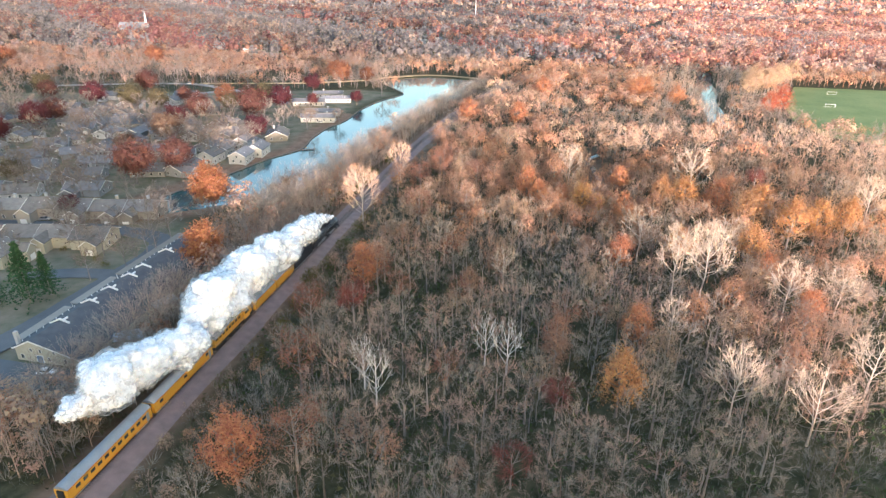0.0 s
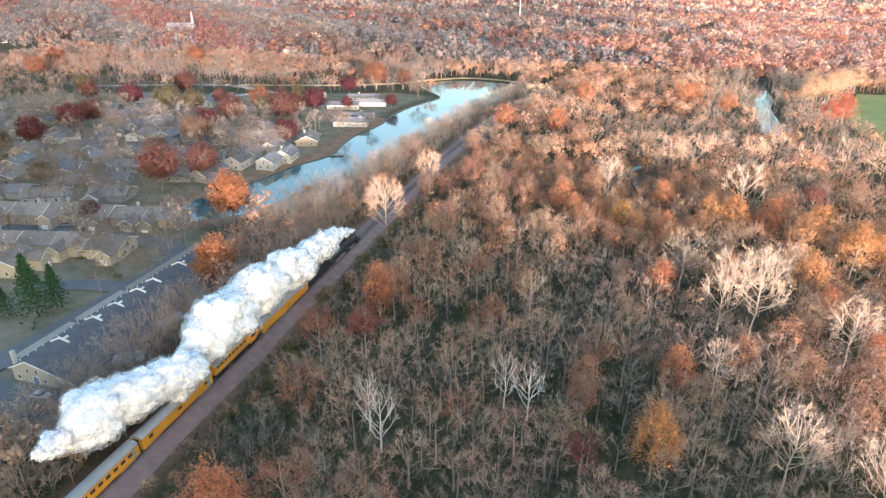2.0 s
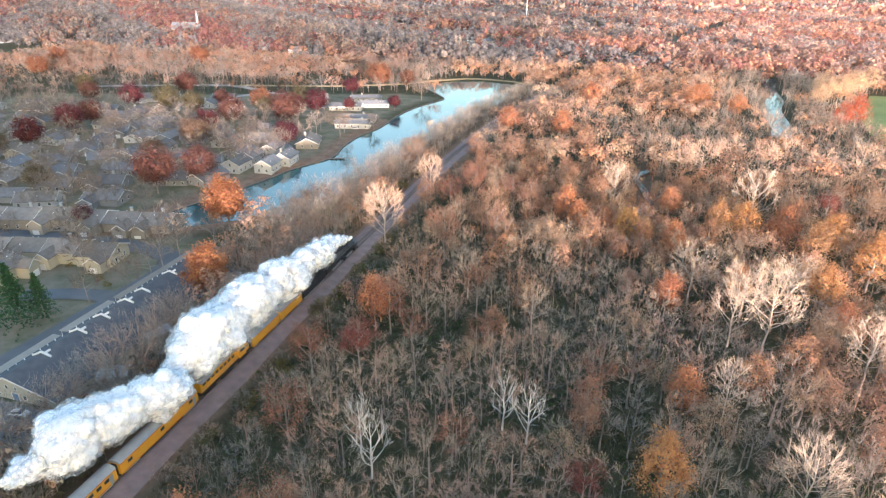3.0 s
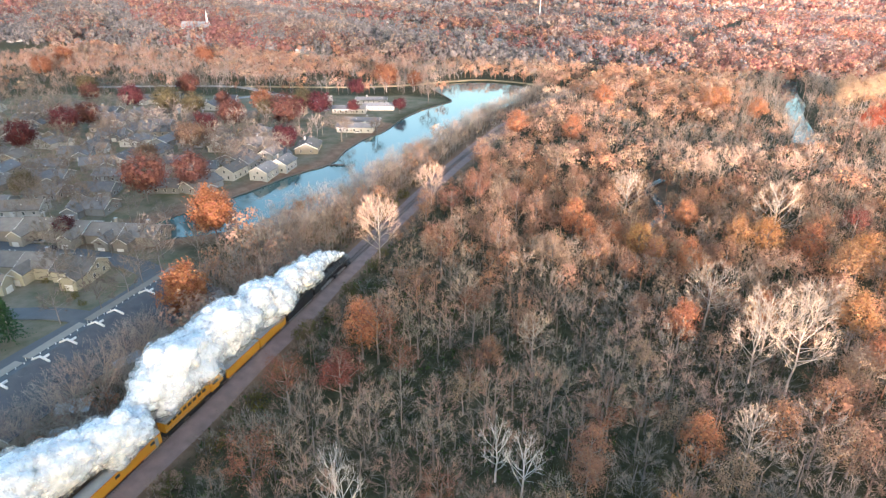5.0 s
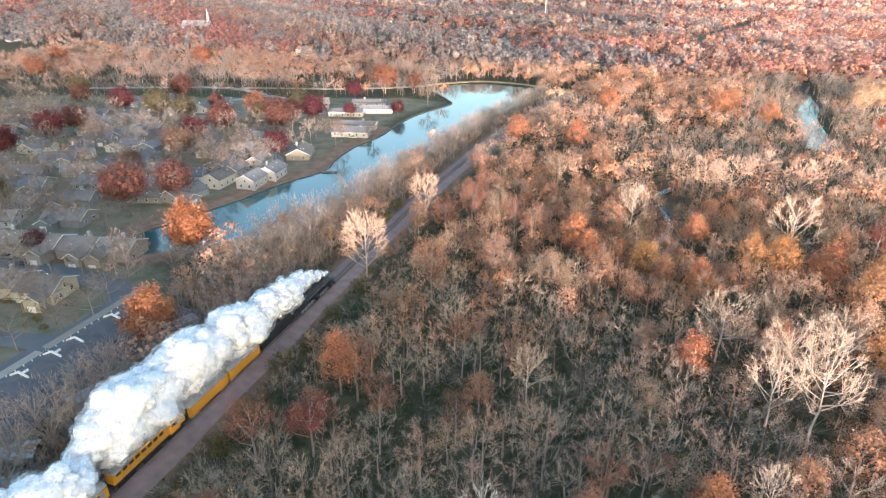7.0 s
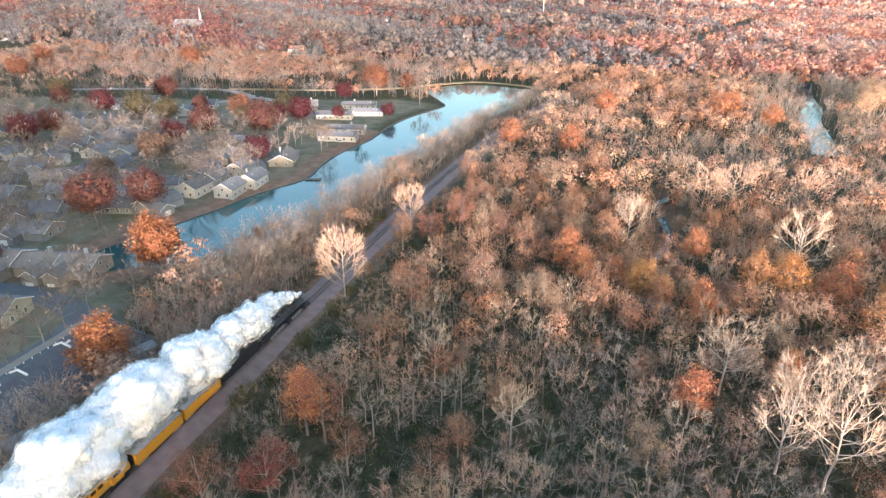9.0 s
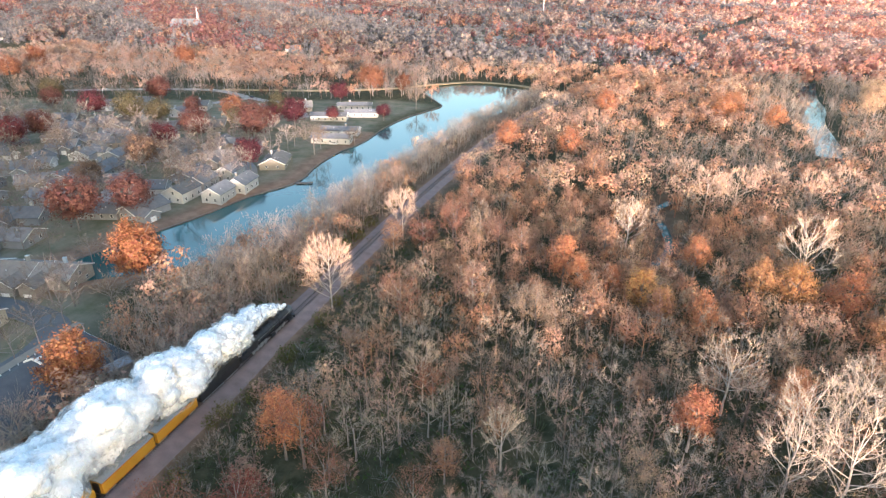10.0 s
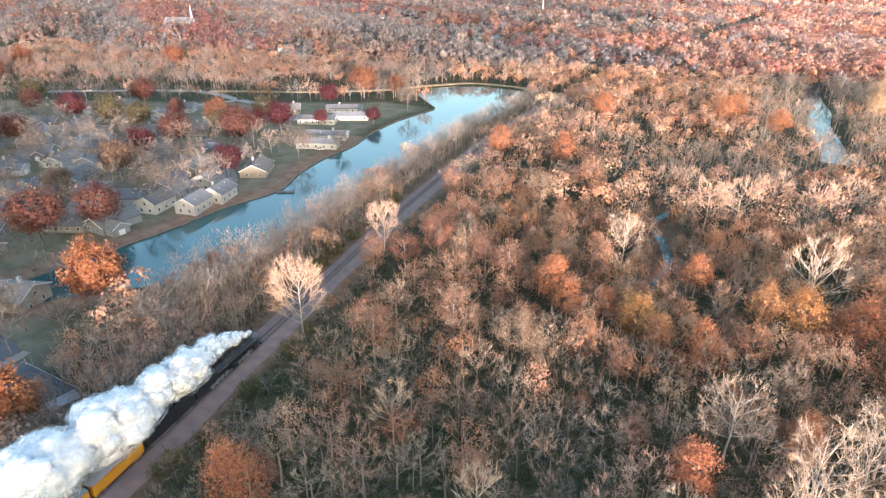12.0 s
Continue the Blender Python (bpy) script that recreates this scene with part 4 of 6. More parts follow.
# near woods: separate bare trees closest to the path, the others in one stand
near_models = [bare_tree(300 + k, (16, 18, 15, 17, 19)[k], (6.4, 6.0, 6.8, 5.4, 6.2)[k], limbs=9, subs=5, twigs=14, width=0.066, reach=0.11, fork=0.2, upright=0.82, blades=True, wild=0.62)[:2] for k in range(5)]
x, y = scatter(-128, 175, 60, 330, 5.9, r)
ok = in_woods(x, y) & (x > -97) & (x < 0.47 * (y + 12) + 10)
ok &= patch(x, y, 14, 4.0) > -0.8
x, y = x[ok], y[ok]
d_tr = np.abs(x - track_x(y))
s = r.uniform(0.5, 0.98, len(x)) * np.where(x < -97, np.clip(0.38 + d_tr / 40, 0, 0.68), np.clip(0.15 + d_tr / 34, 0, 1.0))
own = (x > -60) & (x < 48) & (y > 84) & (y < 172)
own &= np.cumsum(own) <= 290
wood_models = []
for k, (w, f) in enumerate(near_models):
    wood_models.append(tree_kind("bare_woodland_tree", "leafless grey-brown tree in dense woods", "tree", w, f, M["bark"], M["twig"]))
plant(wood_models, list(zip(x[own], y[own], s[own])), "bare woodland trees", r)
rest = ~own
tint, pick = crown_colours(x[rest], y[rest], r, 0.17 + 0.36 * np.clip((y[rest] - 165) / 80, 0, 1))
# bare crowns are darker up to y 190, all crowns lighter and warmer beyond
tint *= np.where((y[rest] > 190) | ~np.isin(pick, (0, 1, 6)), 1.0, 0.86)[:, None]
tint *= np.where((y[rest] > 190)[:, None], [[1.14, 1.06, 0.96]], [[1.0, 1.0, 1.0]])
joined = [join(w, f) for w, f in near_models]
bark_of = [len(w[0]) for w, f in near_models] + [0] * 3
leaf_near = [join(*leafy_tree(330 + k, 14, 5.6, flecks=900, size=0.18, limbs=7, subs=4, oval=k < 2)) for k in range(3)]
which = np.where(np.isin(pick, (2, 3, 4, 5, 7)), 5 + r.integers(0, 3, len(pick)), r.integers(0, 5, len(pick)))
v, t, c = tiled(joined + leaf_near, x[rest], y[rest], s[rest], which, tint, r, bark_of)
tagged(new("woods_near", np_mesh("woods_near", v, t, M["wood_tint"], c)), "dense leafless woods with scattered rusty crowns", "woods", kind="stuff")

# middle distance
mid_bare = [slim(360 + k) for k in range(5)]
mid_leaf = [slim_leafy(380 + k, 215, 0.47) for k in range(5)]
x, y = scatter(-700, 420, 330, 690, 8.6, r)
ang = np.degrees(np.arctan2(x, y + 10))
ok = in_woods(x, y) & (ang > -57) & (ang < 31)
ok &= ~((x < track_x(y)) & (x > -130) & (y < 575))
ok &= ~((x < -185) & (y < 560) & (patch(x, y, 40, 2.0) < -0.6))
x, y = x[ok], y[ok]
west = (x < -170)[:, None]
leafy = np.where((x > -75) & (x < 105), 0.72, np.where(y > 540, 0.45, 0.2))
leafy = np.where(far_from(RIVER, x, y) < 42, 0.08, leafy)
tint, pick = crown_colours(x, y, r, leafy)
s = r.uniform(0.68, 1.2, len(x)) * (1 + 0.12 * patch(x, y, 22, 9.0)) * np.where((x < track_x(y) - 6) & (y < 500), 0.72, 1.0)
which = np.where(np.isin(pick, (2, 3, 4, 5, 7)), 5 + r.integers(0, 5, len(pick)), r.integers(0, 5, len(pick)))
# shade put into the tint: crowns west of x -170 are darker and greyer
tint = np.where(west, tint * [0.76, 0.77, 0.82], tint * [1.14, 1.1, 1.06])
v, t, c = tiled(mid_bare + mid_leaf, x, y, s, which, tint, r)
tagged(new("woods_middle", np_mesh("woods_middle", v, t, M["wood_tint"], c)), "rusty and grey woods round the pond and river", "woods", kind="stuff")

# brushy strip between the track and the pond
strip_bare = [slim(370 + k, 190, 0.1) for k in range(5)]
x, y = scatter(-131, -70, 62, 575, 3.7, r)
ok = in_woods(x, y) & (x < track_x(y) - 6.5) & ((signed(POND, x, y) < 40) | (y < 330)) & ~((x < -124.5) & (y > 84) & (y < 171))
x, y = x[ok], y[ok]
tint, pick = crown_colours(x, y, r, np.where(y < 330, 0.12, 0.03))
which = np.where(np.isin(pick, (2, 3, 4, 5, 7)), 5 + r.integers(0, 5, len(pick)), r.integers(0, 5, len(pick)))
d_tr = track_x(y) - x
v, t, c = tiled(strip_bare + mid_leaf, x, y, r.uniform(0.55, 1.0, len(x)) * np.clip(0.5 + d_tr / 26, 0, 1.2) * np.where(y > 330, 0.85, 1.0) * np.where((x < -112) & (y < 174), 0.82, 1.0), which, tint, r)
tagged(new("woods_strip", np_mesh("woods_strip", v, t, M["wood_tint"], c)), "grey-brown brushy trees between the track and the pond", "woods", kind="stuff")

# woods behind the start and under the path
x, y = scatter(-126, 250, -140, 60, 22, r)
lift = land_z(x, y)
ok = in_woods(x, y) & (lift < 14)
x, y = x[ok], y[ok]
tint, pick = crown_colours(x, y, r, 0.15)
v, t, c = tiled(mid_bare, x, y, r.uniform(0.5, 0.95, len(x)), r.integers(0, 4, len(x)), tint, r)
tagged(new("woods_behind", np_mesh("woods_behind", v, t, M["wood_tint"], c)), "leafless woods going on to the south", "woods", kind="stuff")

# far woods and tree-filled suburbs to the horizon
def far_crown(seed, flecks, size, top):
    """A broad far crown: leaf clumps lying over a handful of boughs, with a small inner mass."""
    q = np.random.default_rng(seed)
    bm = bmesh.new()
    bmesh.ops.create_icosphere(bm, subdivisions=1, radius=1.0)
    bm.verts.ensure_lookup_table()
    dv, dt = np.array([p.co[:] for p in bm.verts]), np.array([[p.index for p in f.verts] for f in bm.faces])
    bm.free()
    dv = dv * [1.9, 1.9, 0.18 * top] * q.uniform(0.8, 1.15, (len(dv), 1)) + [0, 0, 0.56 * top]
    way = unit(q.normal(size=(8, 3)) + [0, 0, 0.4])
    bough = way * [3.1, 3.1, 0.24 * top] + [0, 0, 0.6 * top]
    k = q.integers(0, 8, flecks)
    d = unit(q.normal(size=(flecks, 3)) + 0.9 * way[k])
    c = bough[k] + d * [2.0, 2.0, 0.17 * top] * q.uniform(0.8, 1.1, (flecks, 1))
    return join((dv, dt), shell_flakes(c, unit(d + 0.8 * unit(c - [0, 0, 0.5 * top])), size, q, 0.36))


CROWN_FAR = np.array([(0.25, 0.205, 0.185), (0.28, 0.22, 0.19), (0.31, 0.185, 0.145), (0.37, 0.19, 0.125), (0.29, 0.13, 0.105), (0.40, 0.275, 0.205), (0.24, 0.22, 0.21)])
far_models = {1: [far_crown(400 + k, 58, 0.72, 11.0) for k in range(8)], 2: [far_crown(420 + k, 24, 1.0, 7.8) for k in range(8)], 3: [far_crown(440 + k, 9, 1.45, 4.6) for k in range(8)]}
fr = np.random.default_rng(33)
FAR_HOUSES = [(-175 + 14 * k + fr.uniform(-5, 5), 1130 + 34 * (k % 5) + fr.uniform(-8, 8)) for k in range(18)]
FAR_HOUSES += [(fr.uniform(-1000, -150), fr.uniform(640, 1250)) for _ in range(60)]
FAR_HOUSES = [(a, b) for a, b in FAR_HOUSES if a > -1.25 * b and signed(POND, np.array([a]), np.array([b]))[0] > 14]
CLEAR = np.array([(a - 2 * k, b - 18 * k, 17.0) for a, b in FAR_HOUSES[:18] for k in range(4)] + [(a + 30 * q, b - 22 * k, 26.0) for a, b in ((-880, 1790), (-700, 1830)) for q in range(-2, 3) for k in range(4)] + [(a - 0.016 * a * k, b - 16 * k, 11.0) for a, b in FAR_HOUSES for k in (0, 1, 2)] + [(-735 + 14 * k, 948 - 20 * k, 34.0) for k in range(3)] + [(-700 + 14 * k, 1018 - 22 * k, 34.0) for k in range(3)])
# open cutting that runs through the far woods
CUT = np.array([(52, 980), (103, 1161), (188, 1452)], float)
parts_far = []
for y0, y1, step, lod in ((690, 1150, 11.5, 1), (1150, 1750, 14.5, 2), (1750, 2700, 29.0, 3)):
    x, y = scatter(-1.55 * y1, 0.75 * y1, y0, y1, step, r)
    ang = np.degrees(np.arctan2(x, y))
    ok = (ang > -58) & (ang < 32)
    ok &= np.abs(x - track_x(y)) > 9
    ok &= ~((x < -150) & (patch(x, y, 45, 5.0) > 0.72))
    ok &= far_from(CUT, x, y) > 13
    for a, b, q in CLEAR:
        ok &= (x - a) ** 2 + (y - b) ** 2 > q * q
    x, y = x[ok], y[ok]
    n = len(x)
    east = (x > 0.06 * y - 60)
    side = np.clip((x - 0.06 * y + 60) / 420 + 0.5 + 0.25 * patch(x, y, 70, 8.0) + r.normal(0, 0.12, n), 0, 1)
    # kinds stand in groups: slow fields pick bare or leafy, red, orange or straw
    leaf = 0.6 * patch(x, y, 26, 3.0) + 0.6 * patch(x, y, 75, 6.0) + r.normal(0, 0.35, n) + -0.16 + 0.46 * side > -0.12
    hue = patch(x, y, 60, 7.0) + r.normal(0, 0.4, n)
    pk = np.where(leaf, np.select([hue < -0.35, hue < 0.1, hue < 0.5], [4, 3, 2], 5), np.where(hue > 0, 1, 0))
    pk = np.where((side > 0.5) & (pk == 4) & (r.random(n) < 0.6), 3, pk)
    # light and haze put into the colour: dim bluish west, bright warm east
    light_tone = (1 + 0.18 * patch(x, y, 55, 2.0) + -0.14 + 0.68 * side)[:, None] * ([0.83, 0.96, 1.05] + side[:, None] * [0.17, 0.04, -0.02])
    parts_far.append(tiled(far_models[lod], x, y, r.uniform(0.6, 1.3, n) * step / 7.2 * (1 + np.where(east, 0.08, 0.22) * patch(x, y, 31, 5.0) + 0.14 * patch(x, y, 90, 4.0)), r.integers(0, 8, n), CROWN_FAR[pk] * light_tone * r.uniform(0.82, 1.14, (n, 1)), r))
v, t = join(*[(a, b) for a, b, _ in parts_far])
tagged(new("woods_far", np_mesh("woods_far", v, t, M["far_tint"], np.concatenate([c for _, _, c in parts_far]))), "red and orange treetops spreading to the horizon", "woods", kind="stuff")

# undergrowth on the woodland floor
x, y = scatter(-128, 150, 60, 300, 1.55, r)
ok = in_woods(x, y) & (patch(x, y, 9, 6.0) > -0.45)
x, y = x[ok], y[ok]
base = np.stack([x, y, land_z(x, y)], 1)
tip = base + np.stack([r.normal(0, 0.7, len(x)), r.normal(0, 0.7, len(x)), r.uniform(0.6, 2.6, len(x))], 1)
v1, t1 = slivers(base, tip, np.full(len(x), 0.11), r)
leafy_pts = base + np.stack([r.normal(0, 0.6, len(x)), r.normal(0, 0.6, len(x)), r.uniform(0.2, 1.8, len(x))], 1)
v2, t2 = flakes(leafy_pts, 0.62, r)
sx, sy = scatter(-128, 130, 62, 300, 5.6, r)
ok = in_woods(sx, sy)
sx, sy = sx[ok], sy[ok]
sap = []
for q in range(5):
    k = np.random.default_rng(600 + q)
    d = unit(np.stack([k.normal(0, 1, 26), k.normal(0, 1, 26), k.uniform(0.5, 2.0, 26)], 1))
    st = d * k.uniform(0.2, 1.6, (26, 1))
    sap.append(slivers(st, st + unit(d + k.normal(0, 0.35, (26, 3))) * k.uniform(1.0, 2.6, (26, 1)), np.full(26, 0.085), k))
g3 = np.where(r.random((len(sx), 1)) < 0.3, [[0.09, 0.10, 0.045]], [[0.22, 0.20, 0.165]]) * r.uniform(0.75, 1.25, (len(sx), 1))
v3, t3, c3 = tiled(sap, sx, sy, r.uniform(0.7, 1.9, len(sx)), r.integers(0, 5, len(sx)), g3, r)
v, t = join((v1, t1), (v2, t2), (v3, t3))
g1 = np.array([(0.22, 0.20, 0.16)]) * r.uniform(0.7, 1.3, (len(x), 1))
g2 = np.where((patch(x, y, 25, 8.0) > -0.1)[:, None], [[0.062, 0.085, 0.028]], [[0.10, 0.09, 0.042]]) * r.uniform(0.7, 1.3, (len(x), 1))
tagged(new("undergrowth", np_mesh("undergrowth", v, t, M["wood_tint"], np.concatenate([np.repeat(g1, 3, 0), np.repeat(g2, 3, 0), c3]))), "olive brambles and grey saplings on the woodland floor", "undergrowth", kind="stuff")

# ---------------------------------------------------------------- houses
WIN_FRAME = bpy.data.meshes.new("window_frame")
bm = bmesh.new()
for d in ((-0.62, 0.62, -0.07, 0.0, -0.75, -0.66), (-0.62, 0.62, -0.07, 0.0, 0.66, 0.75), (-0.62, -0.53, -0.07, 0, -0.66, 0.66), (0.53, 0.62, -0.07, 0, -0.66, 0.66),
          (-0.53, 0.53, -0.06, -0.01, -0.03, 0.03)):
    box(bm, *d)
bm.to_mesh(WIN_FRAME)
bm.free()
WIN_FRAME.materials.append(M["trim"])
PANE = bpy.data.meshes.new("pane")
bm = boxes((-0.53, 0.53, -0.045, -0.02, -0.66, 0.66))
bm.to_mesh(PANE)
bm.free()
PANE.materials.append(M["glass"])


def gable_walls(L, W, h, rise):
    """Walls with gable ends; the ridge runs along x."""
    bm = bmesh.new()
    prof = [(-W / 2, -0.4), (W / 2, -0.4), (W / 2, h), (0, h + rise), (-W / 2, h)]
    a = [bm.verts.new((-L / 2, y, z)) for y, z in prof]
    b = [bm.verts.new((L / 2, y, z)) for y, z in prof]
    bm.faces.new(a[::-1])
    bm.faces.new(b)
    for i in range(5):
        bm.faces.new((a[i], a[(i + 1) % 5], b[(i + 1) % 5], b[i]))
    bmesh.ops.recalc_face_normals(bm, faces=bm.faces)
    return bm


def gable_roof(L, W, h, rise, over=0.55, thick=0.22):
    """Two thick slopes with overhanging eaves and verges and a ridge cap."""
    bm = bmesh.new()
    k = rise / (W / 2)
    z_e = h - over * k
    prof = [(-W / 2 - over, z_e + 0.05), (0, h + rise + 0.05), (W / 2 + over, z_e + 0.05),
            (W / 2 + over, z_e + 0.05 + thick), (0, h + rise + 0.05 + thick * 1.1), (-W / 2 - over, z_e + 0.05 + thick)]
    a = [bm.verts.new((-L / 2 - over, y, z)) for y, z in prof]
    b = [bm.verts.new((L / 2 + over, y, z)) for y, z in prof]
    for v in (a, b):
        f1 = bm.faces.new((v[0], v[1], v[4], v[5]))
        f2 = bm.faces.new((v[1], v[2], v[3], v[4]))
    for i in range(6):
        bm.faces.new((a[i], a[(i + 1) % 6], b[(i + 1) % 6], b[i]))
    bmesh.ops.recalc_face_normals(bm, faces=bm.faces)
    box(bm, -L / 2 - over, L / 2 + over, -0.16, 0.16, h + rise + thick, h + rise + thick + 0.16)
    return bm


def fascia(t, L, W, h, rise, over=0.55, m=None):
    """White boards along the verges and eaves, each a part."""
    k = rise / (W / 2)
    for sx in (-1, 1):
        for sy in (-1, 1):
            bm = bmesh.new()
            x = sx * (L / 2 + over + 0.03)
            p = [(sy * (W / 2 + over), h - over * k - 0.02), (0, h + rise - 0.02), (0, h + rise + 0.3), (sy * (W / 2 + over), h - over * k + 0.3)]
            a = [bm.verts.new((x - 0.03, y, z)) for y, z in p]
            b = [bm.verts.new((x + 0.03, y, z)) for y, z in p]
            bm.faces.new(a)
            bm.faces.new(b)
            for i in range(4):
                bm.faces.new((a[i], a[(i + 1) % 4], b[(i + 1) % 4], b[i]))
            bmesh.ops.recalc_face_normals(bm, faces=bm.faces)
            if m is not None:
                bmesh.ops.transform(bm, matrix=m, verts=bm.verts)
            part("verge_board", bm, M["trim"], t)


def add_window(t, x, y, z, rz, s=1.0):
    w = part_on("window", WIN_FRAME, t, pose(x, y, z, 0, 0, rz) @ Matrix.Diagonal((s, 1, s, 1)))
    part_on("pane", PANE, w)


def house(x, y, heading, L, W, h, rise, wall, roof, label, group, r, wing=True, chimney=True, detail=True, trim_on=True, back=True):
    z = float(land_z(x, y))
    t = thing("house", label, "house", pose(x, y, z, 0, 0, heading), group)
    part("wall", gable_walls(L, W, h, rise), M[wall], t)
    part("roof", gable_roof(L, W, h, rise), M[roof], t)
    if trim_on:
        fascia(t, L, W, h, rise)
    if wing:
        wl, ww, wh, wr = W * 0.42, L * 0.42, h * 0.92, rise * 0.72
        wx, side = (L * 0.24) * r.choice([-1, 1]), -1
        m = pose(wx, side * (W / 2 + wl / 2 - 1.2), 0, 0, 0, 90)
        for nm, b, mat in (("wing_wall", gable_walls(wl + 2.2, ww, wh, wr), M[wall]), ("wing_roof", gable_roof(wl + 2.2, ww, wh, wr, 0.45), M[roof])):
            bmesh.ops.transform(b, matrix=m, verts=b.verts)
            part(nm, b, mat, t)
        fascia(t, wl + 2.2, ww, wh, wr, 0.45, m)
        part("garage_door", boxes((wx - 1.3, wx + 1.3, -(W / 2 + wl) - 0.16, -(W / 2 + wl) - 0.02, 0, 2.2)), M["trim"], t, "white garage door")
    if chimney:
        cx = L * r.uniform(-0.3, 0.3)
        c = part("chimney", boxes((cx - 0.5, cx + 0.5, W * 0.12, W * 0.12 + 0.9, h, h + rise + 1.3), bevel=0.03), M[r.choice(["brick", "siding_white", "siding_beige"])], t)
        part("chimney_cap", boxes((cx - 0.6, cx + 0.6, W * 0.12 - 0.1, W * 0.12 + 1.0, h + rise + 1.305, h + rise + 1.45)), M["metal_grey"], c)
    if detail:
        for sy in (-1, 1) if back else (-1,):
            n = max(2, int(L // 4))
            for k in range(n):
                wx = -L / 2 + (k + 0.5) * L / n
                if wing and sy < 0:
                    continue
                add_window(t, wx, sy * W / 2 + (0.0 if sy < 0 else 0.0), 1.7, 0 if sy < 0 else 180)
        for sx in (-1, 1):
            for wy in (-W * 0.22, W * 0.22):
                add_window(t, sx * L / 2, wy, 1.7, 90 * sx)
            if h > 3.6:
                add_window(t, sx * L / 2, 0.0, h - 0.2, 90 * sx)
        part("door", boxes((L * 0.1 - 0.5, L * 0.1 + 0.5, W / 2, W / 2 + 0.08, 0, 2.1)), M["siding_blue" if r.random() < 0.2 else "timber"], t)
        # vents and pipes on the slope
        for k in range(r.integers(2, 5)):
            px, py = L * r.uniform(-0.4, 0.4), W * r.uniform(0.05, 0.35) * r.choice([-1, 1])
            pz = h + rise * (1 - abs(py) / (W / 2))
            part("roof_vent", rods(((px, py, pz), (px, py, pz + 0.65), 0.14), sides=7), M["trim"], t)
    return t


hr = np.random.default_rng(21)
HOUSES = {
    # townhouse rows south of the pond: x, y, heading
    ("siding_beige", "shingle_brown", 13.5, 13, 4.6, 2.6, "beige townhouse with a grey-brown shingle roof", "townhouse row"): [(-232, 187, 12), (-218.5, 191, 12), (-205, 193.5, 12), (-191.5, 197, 12), (-178, 200, 12), (-246, 184, 12)],
    ("siding_cream", "shingle_brown", 12.5, 12, 4.4, 2.6, "cream townhouse with a grey shingle roof", "townhouse row"): [(-203, 164, 12), (-190, 166.5, 12), (-176.5, 168, 12), (-216, 160, 12), (-229, 157, 12), (-199, 146, 102), (-222, 136, 12)],
    ("siding_white", "shingle", 13, 9.5, 4.4, 2.6, "white waterfront house with a grey shingle roof", "waterfront houses"): [(-176, 298, 97), (-178, 283, 95), (-192, 311, 97), (-196, 295, 95), (-194, 279, 92)],
    ("siding_white", "shingle", 24, 9, 3.4, 1.6, "long low white house near the pond", "waterfront houses"): [(-180, 407, 12), (-176, 388, 12), (-189, 458, 20), (-204, 478, 20), (-205, 440, 15)],
    ("siding_beige", "shingle_brown", 18, 13, 3.2, 3.2, "beige house with a brown-grey hipped look", "garden houses"): [(-182, 336, 110), (-211, 333, 20), (-256, 434, 100), (-263, 392, 20), (-240, 460, 30)],
    ("siding_white", "shingle", 17, 12, 3.4, 2.8, "white house with a grey roof and white gable", "garden houses"): [(-311, 421, 100), (-313, 441, 20), (-341, 360, 10), (-257, 297, 100), (-303, 298, 110), (-372, 426, 20), (-265, 283, 100), (-335, 400, 100)],
    ("siding_grey", "shingle", 17, 12, 3.2, 2.6, "grey house with a slate-grey shingle roof", "garden houses"): [(-300, 285, 30), (-273, 273, 40), (-307, 343, 15), (-303, 355, 15), (-388, 365, 20), (-367, 442, 25), (-238, 237, 20), (-222, 219, 12), (-258, 228, 12), (-276, 246, 20), (-197, 258, 80), (-212, 252, 15)],
}
taken = []
for (wall, roof, L, W, h, rise, label, group), spots in HOUSES.items():
    for x, y, a in spots:
        taken.append((x, y))
        house(x, y, a, L * hr.uniform(0.95, 1.03), W, h * hr.uniform(0.93, 1.08), rise, wall, roof, label, group, hr, wing=group != "waterfront houses" and hr.random() < 0.7, chimney=hr.random() < 0.75)
trees_at = np.array([(a, b) for s in HOOD_LEAF.values() for a, b, _ in s])
fx, fy = scatter(-480, -205, 130, 490, 19, hr, 0.25)
for x, y in zip(fx, fy):
    near_h = min(math.hypot(x - a, y - b) for a, b in taken)
    near_t = np.hypot(*(trees_at - (x, y)).T).min()
    if near_h > 16 and near_t > 6 and inside(HOOD, np.array([x]), np.array([y]))[0] and (x < -250 or y > 205) and len(taken) < 150:
        taken.append((x, y))
        w = hr.choice(["siding_grey", "siding_beige", "siding_grey", "siding_white"])
        house(x, y, hr.choice([15, 25, 95, 105]), hr.uniform(14, 18), 11.5, 3.2, hr.uniform(2.2, 2.9), w, hr.choice(["shingle", "shingle", "shingle_brown"]),
              {"siding_grey": "grey", "siding_beige": "beige", "siding_white": "white"}[w] + " house under a grey shingle roof", "garden houses", hr, wing=hr.random() < 0.6, chimney=hr.random() < 0.6, back=False)

# long cream townhouse block beside the lane: ridge along y, a short west slope and a long east one
tb = thing("townhouse_block", "long cream townhouse block with a dark shingle roof", "townhouse", pose(-137.5, 133.5, float(land_z(-137, 133)), 0, 0, 90))
SALT = ((-14.6, 2.4), (0.0, 6.5), (5.5, 3.8))


def salt_z(y):
    return float(np.interp(y, [p[0] for p in SALT], [p[1] for p in SALT]))


